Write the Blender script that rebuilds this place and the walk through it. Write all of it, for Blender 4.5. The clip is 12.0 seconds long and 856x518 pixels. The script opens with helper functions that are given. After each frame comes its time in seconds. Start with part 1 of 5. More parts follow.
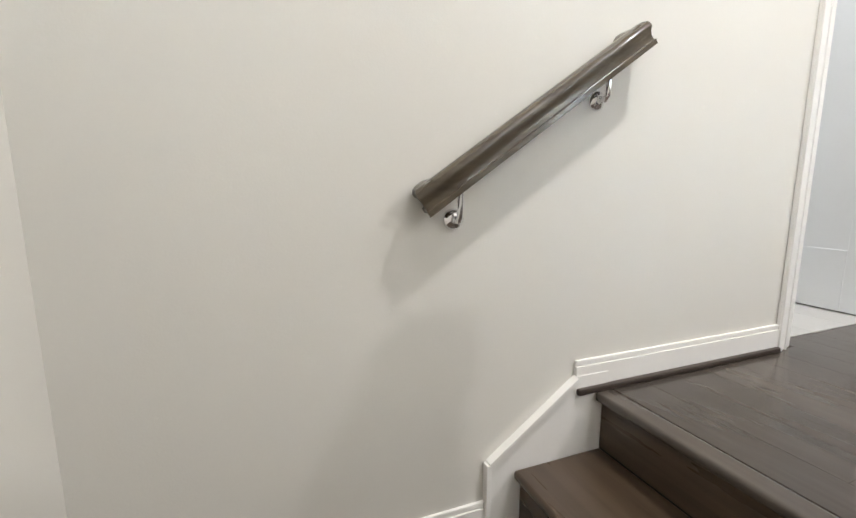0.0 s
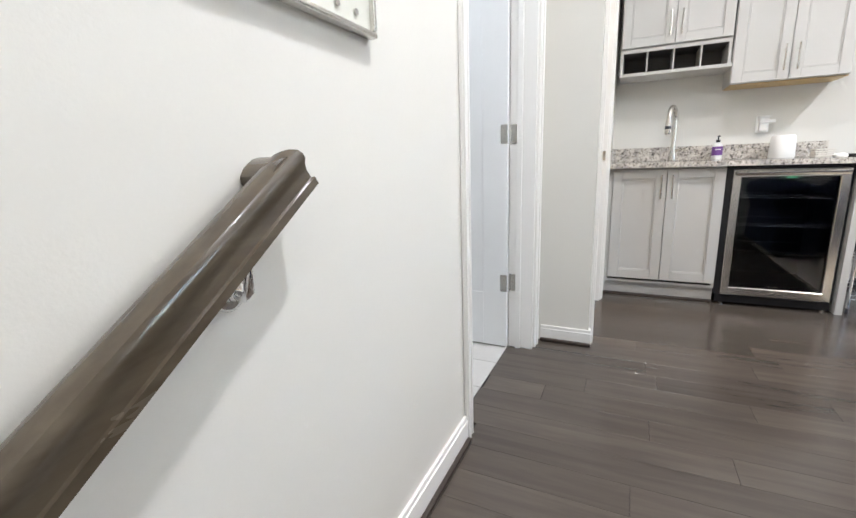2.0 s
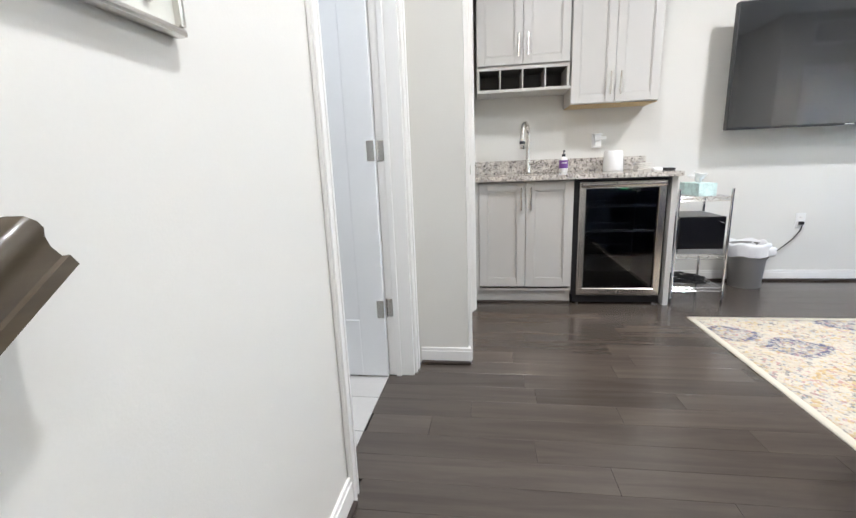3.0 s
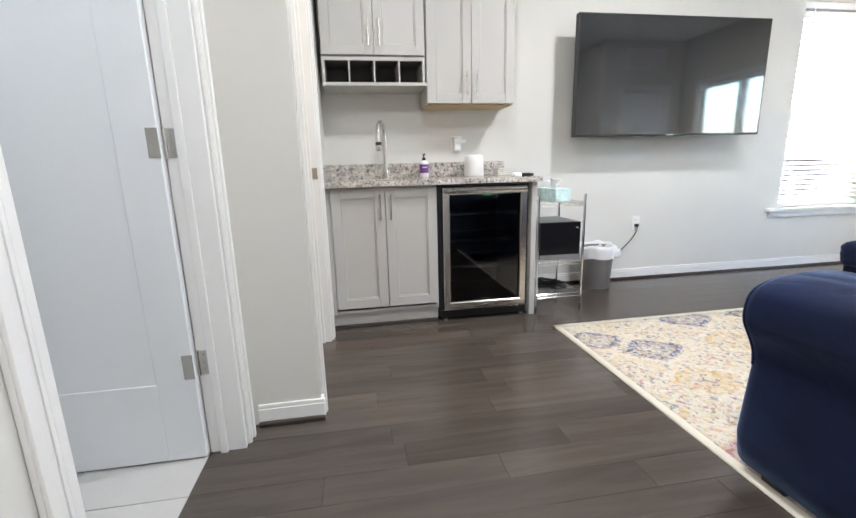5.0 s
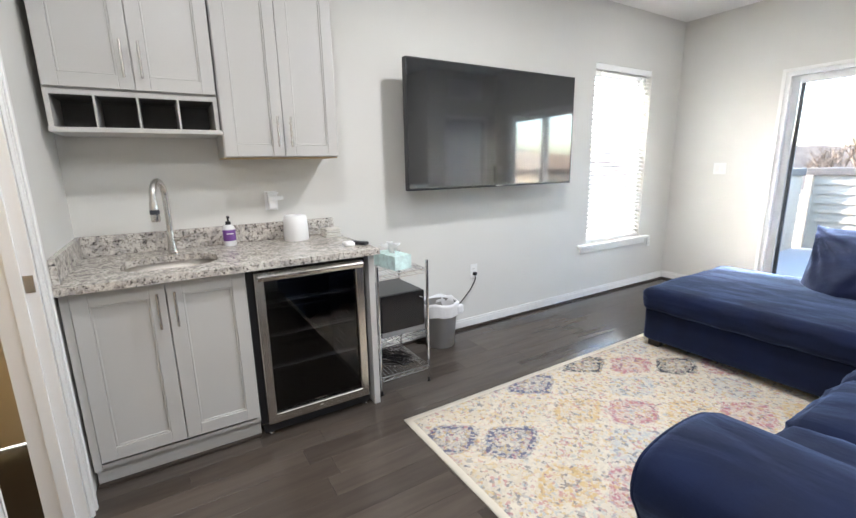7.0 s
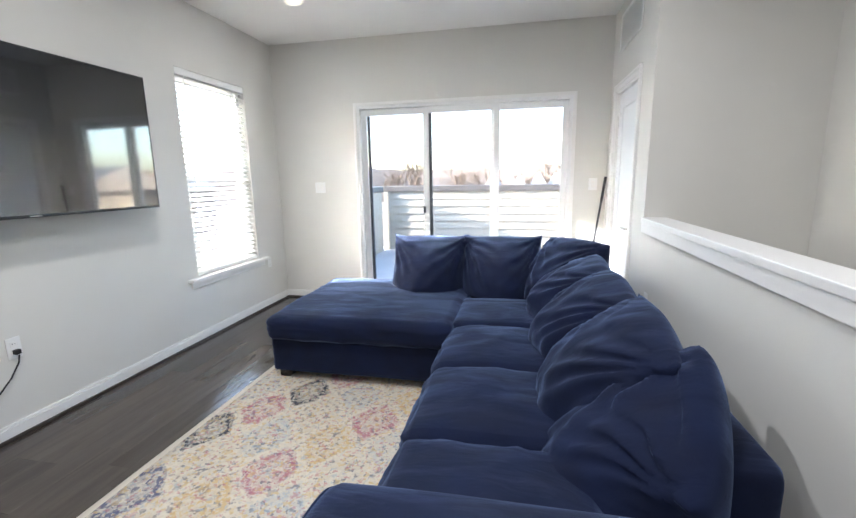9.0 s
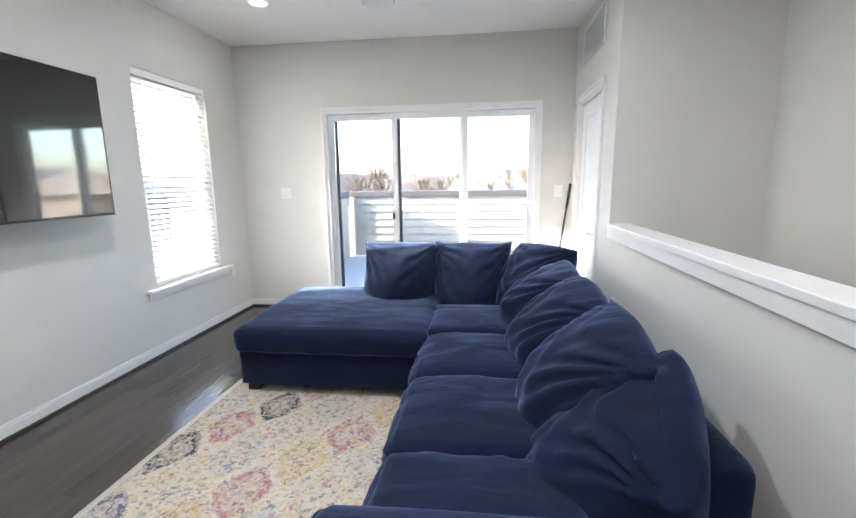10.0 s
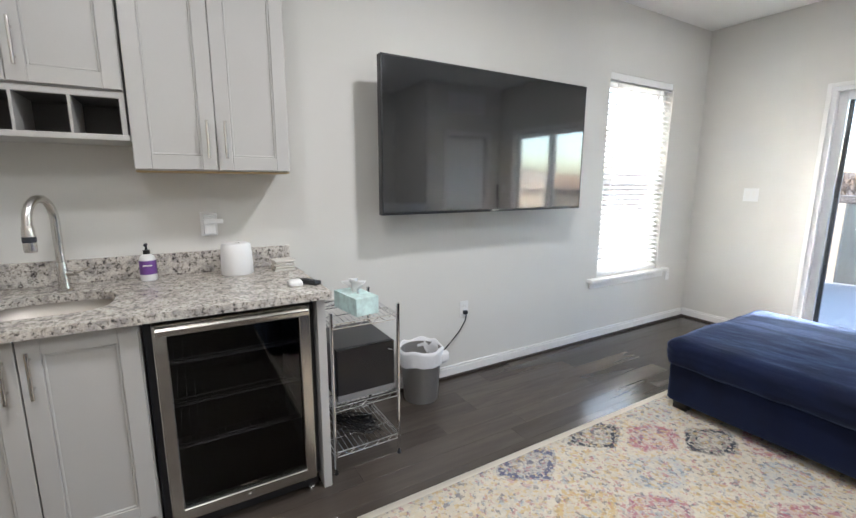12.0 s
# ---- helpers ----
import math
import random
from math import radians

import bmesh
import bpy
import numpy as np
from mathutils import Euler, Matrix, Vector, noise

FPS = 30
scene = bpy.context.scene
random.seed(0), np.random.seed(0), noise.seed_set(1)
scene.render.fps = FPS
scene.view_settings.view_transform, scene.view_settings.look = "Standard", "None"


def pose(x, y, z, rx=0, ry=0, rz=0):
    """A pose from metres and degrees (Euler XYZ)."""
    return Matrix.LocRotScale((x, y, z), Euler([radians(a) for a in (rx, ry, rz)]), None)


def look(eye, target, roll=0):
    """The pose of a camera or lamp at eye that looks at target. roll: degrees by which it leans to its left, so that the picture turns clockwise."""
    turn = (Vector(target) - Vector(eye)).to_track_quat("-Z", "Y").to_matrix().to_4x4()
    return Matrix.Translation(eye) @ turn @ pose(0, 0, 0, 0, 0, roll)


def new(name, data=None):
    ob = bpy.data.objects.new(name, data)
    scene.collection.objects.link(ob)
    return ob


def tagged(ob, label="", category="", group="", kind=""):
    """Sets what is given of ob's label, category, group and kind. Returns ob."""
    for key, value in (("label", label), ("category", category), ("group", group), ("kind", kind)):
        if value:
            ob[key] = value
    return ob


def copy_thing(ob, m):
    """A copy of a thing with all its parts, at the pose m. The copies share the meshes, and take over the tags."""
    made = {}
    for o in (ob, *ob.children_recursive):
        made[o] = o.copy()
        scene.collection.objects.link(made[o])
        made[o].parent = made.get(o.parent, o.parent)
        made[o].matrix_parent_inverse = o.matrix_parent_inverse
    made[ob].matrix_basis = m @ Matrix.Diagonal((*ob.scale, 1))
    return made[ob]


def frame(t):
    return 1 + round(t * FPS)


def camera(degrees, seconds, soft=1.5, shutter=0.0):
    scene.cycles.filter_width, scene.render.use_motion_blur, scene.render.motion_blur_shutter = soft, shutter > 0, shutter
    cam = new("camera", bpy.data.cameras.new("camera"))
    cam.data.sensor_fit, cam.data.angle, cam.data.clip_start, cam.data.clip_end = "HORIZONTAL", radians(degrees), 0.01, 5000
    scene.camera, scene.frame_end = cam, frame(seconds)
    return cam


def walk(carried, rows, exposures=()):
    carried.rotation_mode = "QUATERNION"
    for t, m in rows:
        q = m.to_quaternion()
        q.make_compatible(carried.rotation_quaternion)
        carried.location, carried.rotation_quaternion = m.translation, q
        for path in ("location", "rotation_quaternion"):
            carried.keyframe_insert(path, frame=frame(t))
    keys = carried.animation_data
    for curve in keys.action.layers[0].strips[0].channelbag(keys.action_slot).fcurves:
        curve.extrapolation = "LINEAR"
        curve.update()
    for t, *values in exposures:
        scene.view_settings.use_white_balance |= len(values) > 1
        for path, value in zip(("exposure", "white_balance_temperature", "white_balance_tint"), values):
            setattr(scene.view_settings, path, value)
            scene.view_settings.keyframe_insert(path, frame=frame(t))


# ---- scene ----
cam = camera(90.1, 12.0)
PATH = [
    (0, (0.621, 0.995, 0.583), (1.337, 2.834, 0.261), -0.1),
    (0.5, (0.778, 1.134, 0.608), (1.757, 2.846, 0.278), -0.6),
    (1, (0.917, 1.23, 0.754), (2.168, 2.75, 0.403), -1.2),
    (1.5, (1.016, 1.38, 0.868), (2.581, 2.557, 0.461), -1.6),
    (2, (1.074, 1.443, 0.972), (2.835, 2.284, 0.531), -2.0),
    (2.5, (1.192, 1.478, 0.983), (3.067, 2.015, 0.54), -2.3),
    (3, (1.253, 1.493, 1.024), (3.185, 1.774, 0.59), -2.2),
    (5, (1.681, 1.415, 1.001), (3.609, 1.094, 0.575), -1.5),
    (5.5, (1.86, 1.314, 1.106), (3.771, 0.904, 0.682), -1.2),
    (6, (1.961, 1.29, 1.177), (3.848, 0.79, 0.74), -1.2),
    (6.5, (2.131, 1.269, 1.216), (3.939, 0.535, 0.779), -1.0),
    (7, (2.197, 1.19, 1.345), (3.866, 0.174, 0.918), -1.1),
    (7.5, (2.239, 1.009, 1.331), (3.705, -0.288, 0.923), -1.1),
    (7.7, (2.268, 0.96, 1.311), (3.61, -0.473, 0.925), -1.1),
    (9.3, (2.314, 0.733, 1.349), (2.571, -1.216, 0.981), -0.9),
    (9.5, (2.328, 0.75, 1.341), (2.534, -1.207, 0.981), -0.9),
    (10, (2.367, 0.739, 1.364), (2.609, -1.215, 1.009), -0.7),
    (10.5, (2.365, 0.734, 1.363), (2.828, -1.181, 1.017), -0.1),
    (11, (2.334, 0.712, 1.371), (3.21, -1.053, 1.029), 0.5),
    (11.5, (2.416, 0.754, 1.409), (3.743, -0.696, 1.039), 1.1),
    (12, (2.568, 0.77, 1.361), (4.265, -0.228, 1.008), 0.2),
]
EXPOSURES = [(0, 4.33, 6400, 11), (2, 4.3, 6050, 11.5), (3, 4.27, 6000, 11.5), (6, 4.08, 6000, 11.5), (7.5, 3.92, 6000, 11.5), (9.5, 3.65, 5900, 11.5), (10.5, 3.68, 5880, 11.5), (12, 3.66, 6000, 11.5)]
walk(cam, [(t, look(eye, target, roll)) for t, eye, target, roll in PATH], EXPOSURES)
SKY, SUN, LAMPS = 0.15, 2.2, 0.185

# ---- light and air ----
# The sun stands low beyond the window wall; the balcony's sliding door and the window let the sky in.
SUN_WAY = Vector((-1.0, -0.19, -0.372))
world = bpy.data.worlds.new("World")
scene.world = world
world.use_nodes = True
_nt = world.node_tree
_sky = _nt.nodes.new("ShaderNodeTexSky")
_sky.sky_type = "NISHITA"
_sky.sun_disc = False
_sky.sun_elevation = math.asin(-SUN_WAY.normalized().z)
_sky.sun_rotation = math.atan2(-SUN_WAY.x, -SUN_WAY.y)
_sky.dust_density = 2.0
_nt.links.new(_sky.outputs[0], _nt.nodes["Background"].inputs[0])
_nt.nodes["Background"].inputs[1].default_value = SKY

sun_data = bpy.data.lights.new("sun", "SUN")
sun_data.energy, sun_data.angle, sun_data.color = SUN, radians(0.6), (1.0, 0.94, 0.85)
sun = new("sun", sun_data)
sun.matrix_world = look((20, 3, 9), Vector((20, 3, 9)) + SUN_WAY)

# recessed light first; then five unseen fill lamps added (one over the stairs), one for bathroom daylight, one behind
# the second doorway
DOWNLIGHT_AND_FILL = [(4.11, -2.72, 1.5), (3.45, -0.60, 13.0), (2.30, -1.20, 8.5), (3.3, 0.95, 5.5), (1.75, 1.2, 10.5), (0.85, 0.95, 2.0), (2.62, 2.9, 4.0), (4.0, 2.2, 6.0)]
for lx, ly, watts in DOWNLIGHT_AND_FILL:
    ld = bpy.data.lights.new("downlight_or_fill", "AREA")
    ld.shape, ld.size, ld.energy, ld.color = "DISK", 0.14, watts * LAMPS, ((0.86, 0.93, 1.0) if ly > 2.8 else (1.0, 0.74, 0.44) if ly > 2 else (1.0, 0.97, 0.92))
    lo = new("downlight_or_fill", ld)
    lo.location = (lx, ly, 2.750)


# ---- materials ----
def mat(name, color, rough=0.5, metal=0.0, vary=0.06, scale=3.0, fine=60.0, bump=0.0, rough_vary=0.08, spec=0.5, coat=0.0, random_tone=0.0, sheen=0.0, stretch=(1, 1, 1)):
    """A surface with tone variation at two scales, fine relief and uneven gloss."""
    m = bpy.data.materials.new(name)
    m.use_nodes = True
    nt = m.node_tree
    b = nt.nodes["Principled BSDF"]
    tc = nt.nodes.new("ShaderNodeTexCoord")
    mp = nt.nodes.new("ShaderNodeMapping")
    mp.inputs["Scale"].default_value = stretch
    nt.links.new(tc.outputs["Object"], mp.inputs[0])
    big, small = nt.nodes.new("ShaderNodeTexNoise"), nt.nodes.new("ShaderNodeTexNoise")
    for n, s in ((big, scale), (small, fine)):
        n.inputs["Scale"].default_value = s
        n.inputs["Detail"].default_value = 4
        nt.links.new(mp.outputs[0], n.inputs["Vector"])
    mix = nt.nodes.new("ShaderNodeMath")
    mix.operation = "MULTIPLY_ADD"
    nt.links.new(small.outputs[0], mix.inputs[0])
    mix.inputs[1].default_value = 0.5
    nt.links.new(big.outputs[0], mix.inputs[2])
    span = nt.nodes.new("ShaderNodeMapRange")
    nt.links.new(mix.outputs[0], span.inputs[0])
    span.inputs[1].default_value, span.inputs[2].default_value = 0.4, 1.1
    span.inputs[3].default_value, span.inputs[4].default_value = 1 - vary, 1 + vary
    tone = span.outputs[0]
    if random_tone:
        info = nt.nodes.new("ShaderNodeObjectInfo")
        r = nt.nodes.new("ShaderNodeMapRange")
        nt.links.new(info.outputs["Random"], r.inputs[0])
        r.inputs[3].default_value, r.inputs[4].default_value = 1 - random_tone, 1 + random_tone
        mul = nt.nodes.new("ShaderNodeMath")
        mul.operation = "MULTIPLY"
        nt.links.new(tone, mul.inputs[0])
        nt.links.new(r.outputs[0], mul.inputs[1])
        tone = mul.outputs[0]
    col = nt.nodes.new("ShaderNodeVectorMath")
    col.operation = "SCALE"
    col.inputs[0].default_value = color
    nt.links.new(tone, col.inputs["Scale"])
    nt.links.new(col.outputs[0], b.inputs["Base Color"])
    rr = nt.nodes.new("ShaderNodeMapRange")
    nt.links.new(big.outputs[0], rr.inputs[0])
    rr.inputs[1].default_value, rr.inputs[2].default_value = 0.3, 0.7
    rr.inputs[3].default_value, rr.inputs[4].default_value = max(0.02, rough * (1 - rough_vary)), min(1, rough * (1 + rough_vary))
    nt.links.new(rr.outputs[0], b.inputs["Roughness"])
    b.inputs["Metallic"].default_value = metal
    b.inputs["Specular IOR Level"].default_value = spec
    b.inputs["Coat Weight"].default_value = coat
    if sheen:
        b.inputs["Sheen Weight"].default_value = sheen
        b.inputs["Sheen Roughness"].default_value = 0.4
        b.inputs["Sheen Tint"].default_value = (0.42, 0.58, 1.0, 1)
    if bump:
        bp = nt.nodes.new("ShaderNodeBump")
        bp.inputs["Strength"].default_value = bump
        bp.inputs["Distance"].default_value = 0.002
        nt.links.new(small.outputs[0], bp.inputs["Height"])
        nt.links.new(bp.outputs[0], b.inputs["Normal"])
    return m


def glass_mat(name, tint=(1, 1, 1), rough=0.0):
    m = bpy.data.materials.new(name)
    m.use_nodes = True
    nt = m.node_tree
    b = nt.nodes["Principled BSDF"]
    b.inputs["Base Color"].default_value = (*tint, 1)
    b.inputs["Roughness"].default_value = rough
    b.inputs["Transmission Weight"].default_value = 1
    b.inputs["IOR"].default_value = 1.45
    return m


def glow_mat(name, color, strength):
    m = bpy.data.materials.new(name)
    m.use_nodes = True
    b = m.node_tree.nodes["Principled BSDF"]
    b.inputs["Base Color"].default_value = (0.8, 0.8, 0.8, 1)
    b.inputs["Emission Color"].default_value = (*color, 1)
    b.inputs["Emission Strength"].default_value = strength
    return m


def wood_mat(name, dark, light, rough, along="Y", random_tone=0.2, coat=0.0):
    """Stained boards: long streaks of grain, fine pores and a tone of its own for each board."""
    m = mat(name, light, rough, vary=0.10, scale=2.0, fine=26.0, bump=0.02, random_tone=random_tone, coat=coat,
            stretch=(7, 0.7, 7) if along == "Y" else (0.7, 7, 7), rough_vary=0.18)
    nt = m.node_tree
    b = nt.nodes["Principled BSDF"]
    old = b.inputs["Base Color"].links[0].from_socket
    tc = nt.nodes.new("ShaderNodeTexCoord")
    info = nt.nodes.new("ShaderNodeObjectInfo")
    shift = nt.nodes.new("ShaderNodeVectorMath")
    shift.operation = "MULTIPLY_ADD"
    shift.inputs[1].default_value = (16, 1.3, 16) if along == "Y" else (1.3, 16, 16)
    comb = nt.nodes.new("ShaderNodeCombineXYZ")
    off = nt.nodes.new("ShaderNodeMath")
    off.operation = "MULTIPLY"
    off.inputs[1].default_value = 40.0
    nt.links.new(info.outputs["Random"], off.inputs[0])
    nt.links.new(off.outputs[0], comb.inputs[0])
    nt.links.new(off.outputs[0], comb.inputs[1])
    nt.links.new(tc.outputs["Object"], shift.inputs[0])
    nt.links.new(comb.outputs[0], shift.inputs[2])
    n = nt.nodes.new("ShaderNodeTexNoise")
    n.inputs["Scale"].default_value, n.inputs["Detail"].default_value, n.inputs["Distortion"].default_value = 1.2, 6, 0.8
    nt.links.new(shift.outputs[0], n.inputs["Vector"])
    ramp = nt.nodes.new("ShaderNodeValToRGB")
    ramp.color_ramp.elements[0].position, ramp.color_ramp.elements[1].position = 0.35, 0.62
    ramp.color_ramp.elements[0].color = (*[d / max(l, 1e-4) for d, l in zip(dark, light)], 1)
    ramp.color_ramp.elements[1].color = (1, 1, 1, 1)
    nt.links.new(n.outputs[0], ramp.inputs[0])
    mul = nt.nodes.new("ShaderNodeVectorMath")
    mul.operation = "MULTIPLY"
    nt.links.new(old, mul.inputs[0])
    nt.links.new(ramp.outputs[0], mul.inputs[1])
    nt.links.new(mul.outputs[0], b.inputs["Base Color"])
    return m


def granite_mat():
    """Pale polished granite with grey clouds, beige grain and small dark flecks."""
    m = bpy.data.materials.new("granite")
    m.use_nodes = True
    nt = m.node_tree
    b = nt.nodes["Principled BSDF"]
    tc = nt.nodes.new("ShaderNodeTexCoord")

    def grain(scale, detail, stops):
        n, r = nt.nodes.new("ShaderNodeTexNoise"), nt.nodes.new("ShaderNodeValToRGB")
        n.inputs["Scale"].default_value, n.inputs["Detail"].default_value, n.inputs["Roughness"].default_value = scale, detail, 0.65
        nt.links.new(tc.outputs["Object"], n.inputs["Vector"])
        while len(r.color_ramp.elements) < len(stops):
            r.color_ramp.elements.new(0.5)
        for e, (at, c) in zip(r.color_ramp.elements, stops):
            e.position, e.color = at, (*c, 1)
        nt.links.new(n.outputs[0], r.inputs[0])
        return r.outputs[0]

    clouds = grain(26, 5, ((0.34, (0.36, 0.34, 0.33)), (0.45, (0.52, 0.48, 0.44)), (0.54, (0.66, 0.62, 0.56)), (0.68, (0.74, 0.71, 0.66))))
    flecks = grain(68, 3, ((0.36, (0.15, 0.15, 0.16)), (0.42, (0.62, 0.60, 0.58)), (0.49, (1, 1, 1))))
    fine = grain(260, 2, ((0.38, (0.72, 0.71, 0.70)), (0.55, (1, 1, 1))))
    out = clouds
    for layer in (flecks, fine):
        mul = nt.nodes.new("ShaderNodeMix")
        mul.data_type, mul.blend_type = "RGBA", "MULTIPLY"
        mul.inputs[0].default_value = 1
        nt.links.new(out, mul.inputs[6])
        nt.links.new(layer, mul.inputs[7])
        out = mul.outputs[2]
    nt.links.new(out, b.inputs["Base Color"])
    b.inputs["Roughness"].default_value = 0.12
    return m


def rug_mat():
    """Faded lattice of medallions in gold, rose, navy and charcoal on cream, with speckled wear."""
    m = bpy.data.materials.new("rug_pile")
    m.use_nodes = True
    nt = m.node_tree
    b = nt.nodes["Principled BSDF"]
    N, L = nt.nodes.new, nt.links.new

    def calc(op, a, c=None, d=None):
        n = N("ShaderNodeMath")
        n.operation = op
        for k, v in enumerate((a, c, d)):
            if v is None:
                continue
            if isinstance(v, (int, float)):
                n.inputs[k].default_value = v
            else:
                L(v, n.inputs[k])
        return n.outputs[0]

    def blend(f, a, c):
        n = N("ShaderNodeMix")
        n.data_type = "RGBA"
        for k, v in ((0, f), (6, a), (7, c)):
            if isinstance(v, tuple):
                n.inputs[k].default_value = (*v, 1)
            elif isinstance(v, (int, float)):
                n.inputs[k].default_value = v
            else:
                L(v, n.inputs[k])
        return n.outputs[2]

    def grain(scale, detail=3.0, w=0.0):
        n = N("ShaderNodeTexNoise")
        n.noise_dimensions = "4D"
        n.inputs["Scale"].default_value, n.inputs["Detail"].default_value, n.inputs["W"].default_value = scale, detail, w
        L(tc.outputs["Object"], n.inputs["Vector"])
        return n.outputs[0]

    tc = N("ShaderNodeTexCoord")
    sep = N("ShaderNodeSeparateXYZ")
    wob = N("ShaderNodeTexNoise")
    wob.inputs["Scale"].default_value = 9
    L(tc.outputs["Object"], wob.inputs["Vector"])
    shift = N("ShaderNodeVectorMath")
    shift.operation = "MULTIPLY_ADD"
    shift.inputs[1].default_value = (0.07, 0.07, 0)
    L(wob.outputs["Color"], shift.inputs[0])
    L(tc.outputs["Object"], shift.inputs[2])
    L(shift.outputs[0], sep.inputs[0])
    # lattice steps of 0.175 by 0.245 m, counted from a gold medallion
    u = calc("DIVIDE", calc("SUBTRACT", sep.outputs[0], 3.275), 0.175)
    v = calc("DIVIDE", calc("ADD", sep.outputs[1], 1.06), 0.245)
    p = calc("ADD", calc("MULTIPLY", calc("ADD", u, v), 0.5), 0.5)
    q = calc("ADD", calc("MULTIPLY", calc("SUBTRACT", u, v), 0.5), 0.5)
    pi, qi = calc("FLOOR", p), calc("FLOOR", q)
    pf, qf = calc("ABSOLUTE", calc("SUBTRACT", calc("FRACT", p), 0.5)), calc("ABSOLUTE", calc("SUBTRACT", calc("FRACT", q), 0.5))
    edge = calc("MAXIMUM", pf, qf)
    rad = calc("SQRT", calc("ADD", calc("MULTIPLY", pf, pf), calc("MULTIPLY", qf, qf)))
    edge = calc("ADD", calc("MULTIPLY", edge, 0.6), calc("MULTIPLY", rad, 0.4))
    odd_p = calc("ABSOLUTE", calc("FLOORED_MODULO", pi, 2.0))
    odd_q = calc("ABSOLUTE", calc("FLOORED_MODULO", qi, 2.0))
    gold, rose, navy, coal, pale, blue, cream = (0.56, 0.39, 0.17), (0.38, 0.12, 0.18), (0.09, 0.10, 0.19), (0.07, 0.075, 0.09), (0.58, 0.50, 0.36), (0.40, 0.45, 0.50), (0.60, 0.555, 0.46)
    col = blend(odd_p, gold, rose)
    far = calc("GREATER_THAN", pi, 2.5)
    col = blend(calc("MULTIPLY", far, calc("SUBTRACT", 1.0, odd_q)), col, pale)
    col = blend(calc("MULTIPLY", far, odd_q), col, navy)
    light = blend(odd_p, pale, blue)
    col = blend(calc("MULTIPLY", odd_q, calc("SUBTRACT", 1.0, far)), col, light)
    dark = calc("MULTIPLY", calc("COMPARE", qi, 2.0, 0.1), calc("SUBTRACT", 1.0, odd_p))
    col = blend(dark, col, coal)
    # flecks of colour in a worn pile: each medallion is broken up, and worn away in patches
    worn = calc("MULTIPLY", calc("SUBTRACT", grain(5.5, 3, 2.0), 0.5), 0.42)
    speck = calc("GREATER_THAN", calc("ADD", grain(62, 5, 1.0), calc("MULTIPLY", worn, 0.6)), 0.49)
    wave = calc("SINE", calc("MULTIPLY", edge, 40.0))
    ring = calc("GREATER_THAN", calc("ADD", wave, calc("MULTIPLY", calc("SUBTRACT", grain(30, 3, 15.0), 0.5), 5.0)), -0.1)
    inside = calc("LESS_THAN", calc("ADD", edge, calc("MULTIPLY", calc("SUBTRACT", grain(45, 3, 21.0), 0.5), 0.10)), 0.435)
    # most colour lies in a band along each medallion's edge; the middles are worn to the ground
    band = calc("GREATER_THAN", calc("ADD", edge, calc("MULTIPLY", calc("SUBTRACT", grain(24, 3, 31.0), 0.5), 0.30)), 0.235)
    deep = calc("MAXIMUM", dark, calc("MULTIPLY", far, odd_q))
    strong = calc("MULTIPLY", calc("ADD", calc("SUBTRACT", 0.80, calc("MULTIPLY", odd_q, 0.26)), calc("MULTIPLY", deep, 0.40)), calc("ADD", calc("MULTIPLY", band, 0.55), 0.36))
    ink = calc("MULTIPLY", calc("MULTIPLY", inside, calc("MAXIMUM", calc("MULTIPLY", speck, calc("ADD", calc("MULTIPLY", ring, 0.55), 0.45)), 0.16)), strong)
    ground = blend(calc("MULTIPLY", calc("GREATER_THAN", grain(52, 4, 3.0), 0.49), 0.7), cream, (0.52, 0.475, 0.40))
    ground = blend(calc("MULTIPLY", calc("GREATER_THAN", grain(38, 3, 7.0), 0.585), 0.8), ground, (0.15, 0.15, 0.19))
    ground = blend(calc("MULTIPLY", calc("GREATER_THAN", grain(48, 4, 9.0), 0.59), 0.7), ground, (0.42, 0.17, 0.20))
    ground = blend(calc("MULTIPLY", calc("GREATER_THAN", grain(40, 4, 12.0), 0.575), 0.7), ground, (0.54, 0.39, 0.17))
    ground = blend(calc("MULTIPLY", calc("GREATER_THAN", grain(44, 4, 17.0), 0.60), 0.6), ground, (0.33, 0.40, 0.45))
    out = blend(ink, ground, col)
    # pale threads between medallions, broken by wear
    line = calc("MULTIPLY", calc("MULTIPLY", calc("GREATER_THAN", edge, 0.445), calc("GREATER_THAN", grain(50, 3, 25.0), 0.44)), 0.36)
    out = blend(line, out, (0.68, 0.61, 0.49))
    # plain cream border along the edges
    s2 = N("ShaderNodeSeparateXYZ")
    L(tc.outputs["Object"], s2.inputs[0])
    near = calc("MAXIMUM", calc("GREATER_THAN", s2.outputs[0], 4.038 - 0.035), calc("GREATER_THAN", s2.outputs[1], 0.24 - 0.035))
    out = blend(near, out, (0.74, 0.69, 0.59))
    L(out, b.inputs["Base Color"])
    b.inputs["Roughness"].default_value = 0.95
    b.inputs["Specular IOR Level"].default_value = 0.15
    bp = N("ShaderNodeBump")
    bp.inputs["Strength"].default_value, bp.inputs["Distance"].default_value = 0.5, 0.004
    L(grain(260, 2, 5.0), bp.inputs["Height"])
    L(bp.outputs[0], b.inputs["Normal"])
    return m


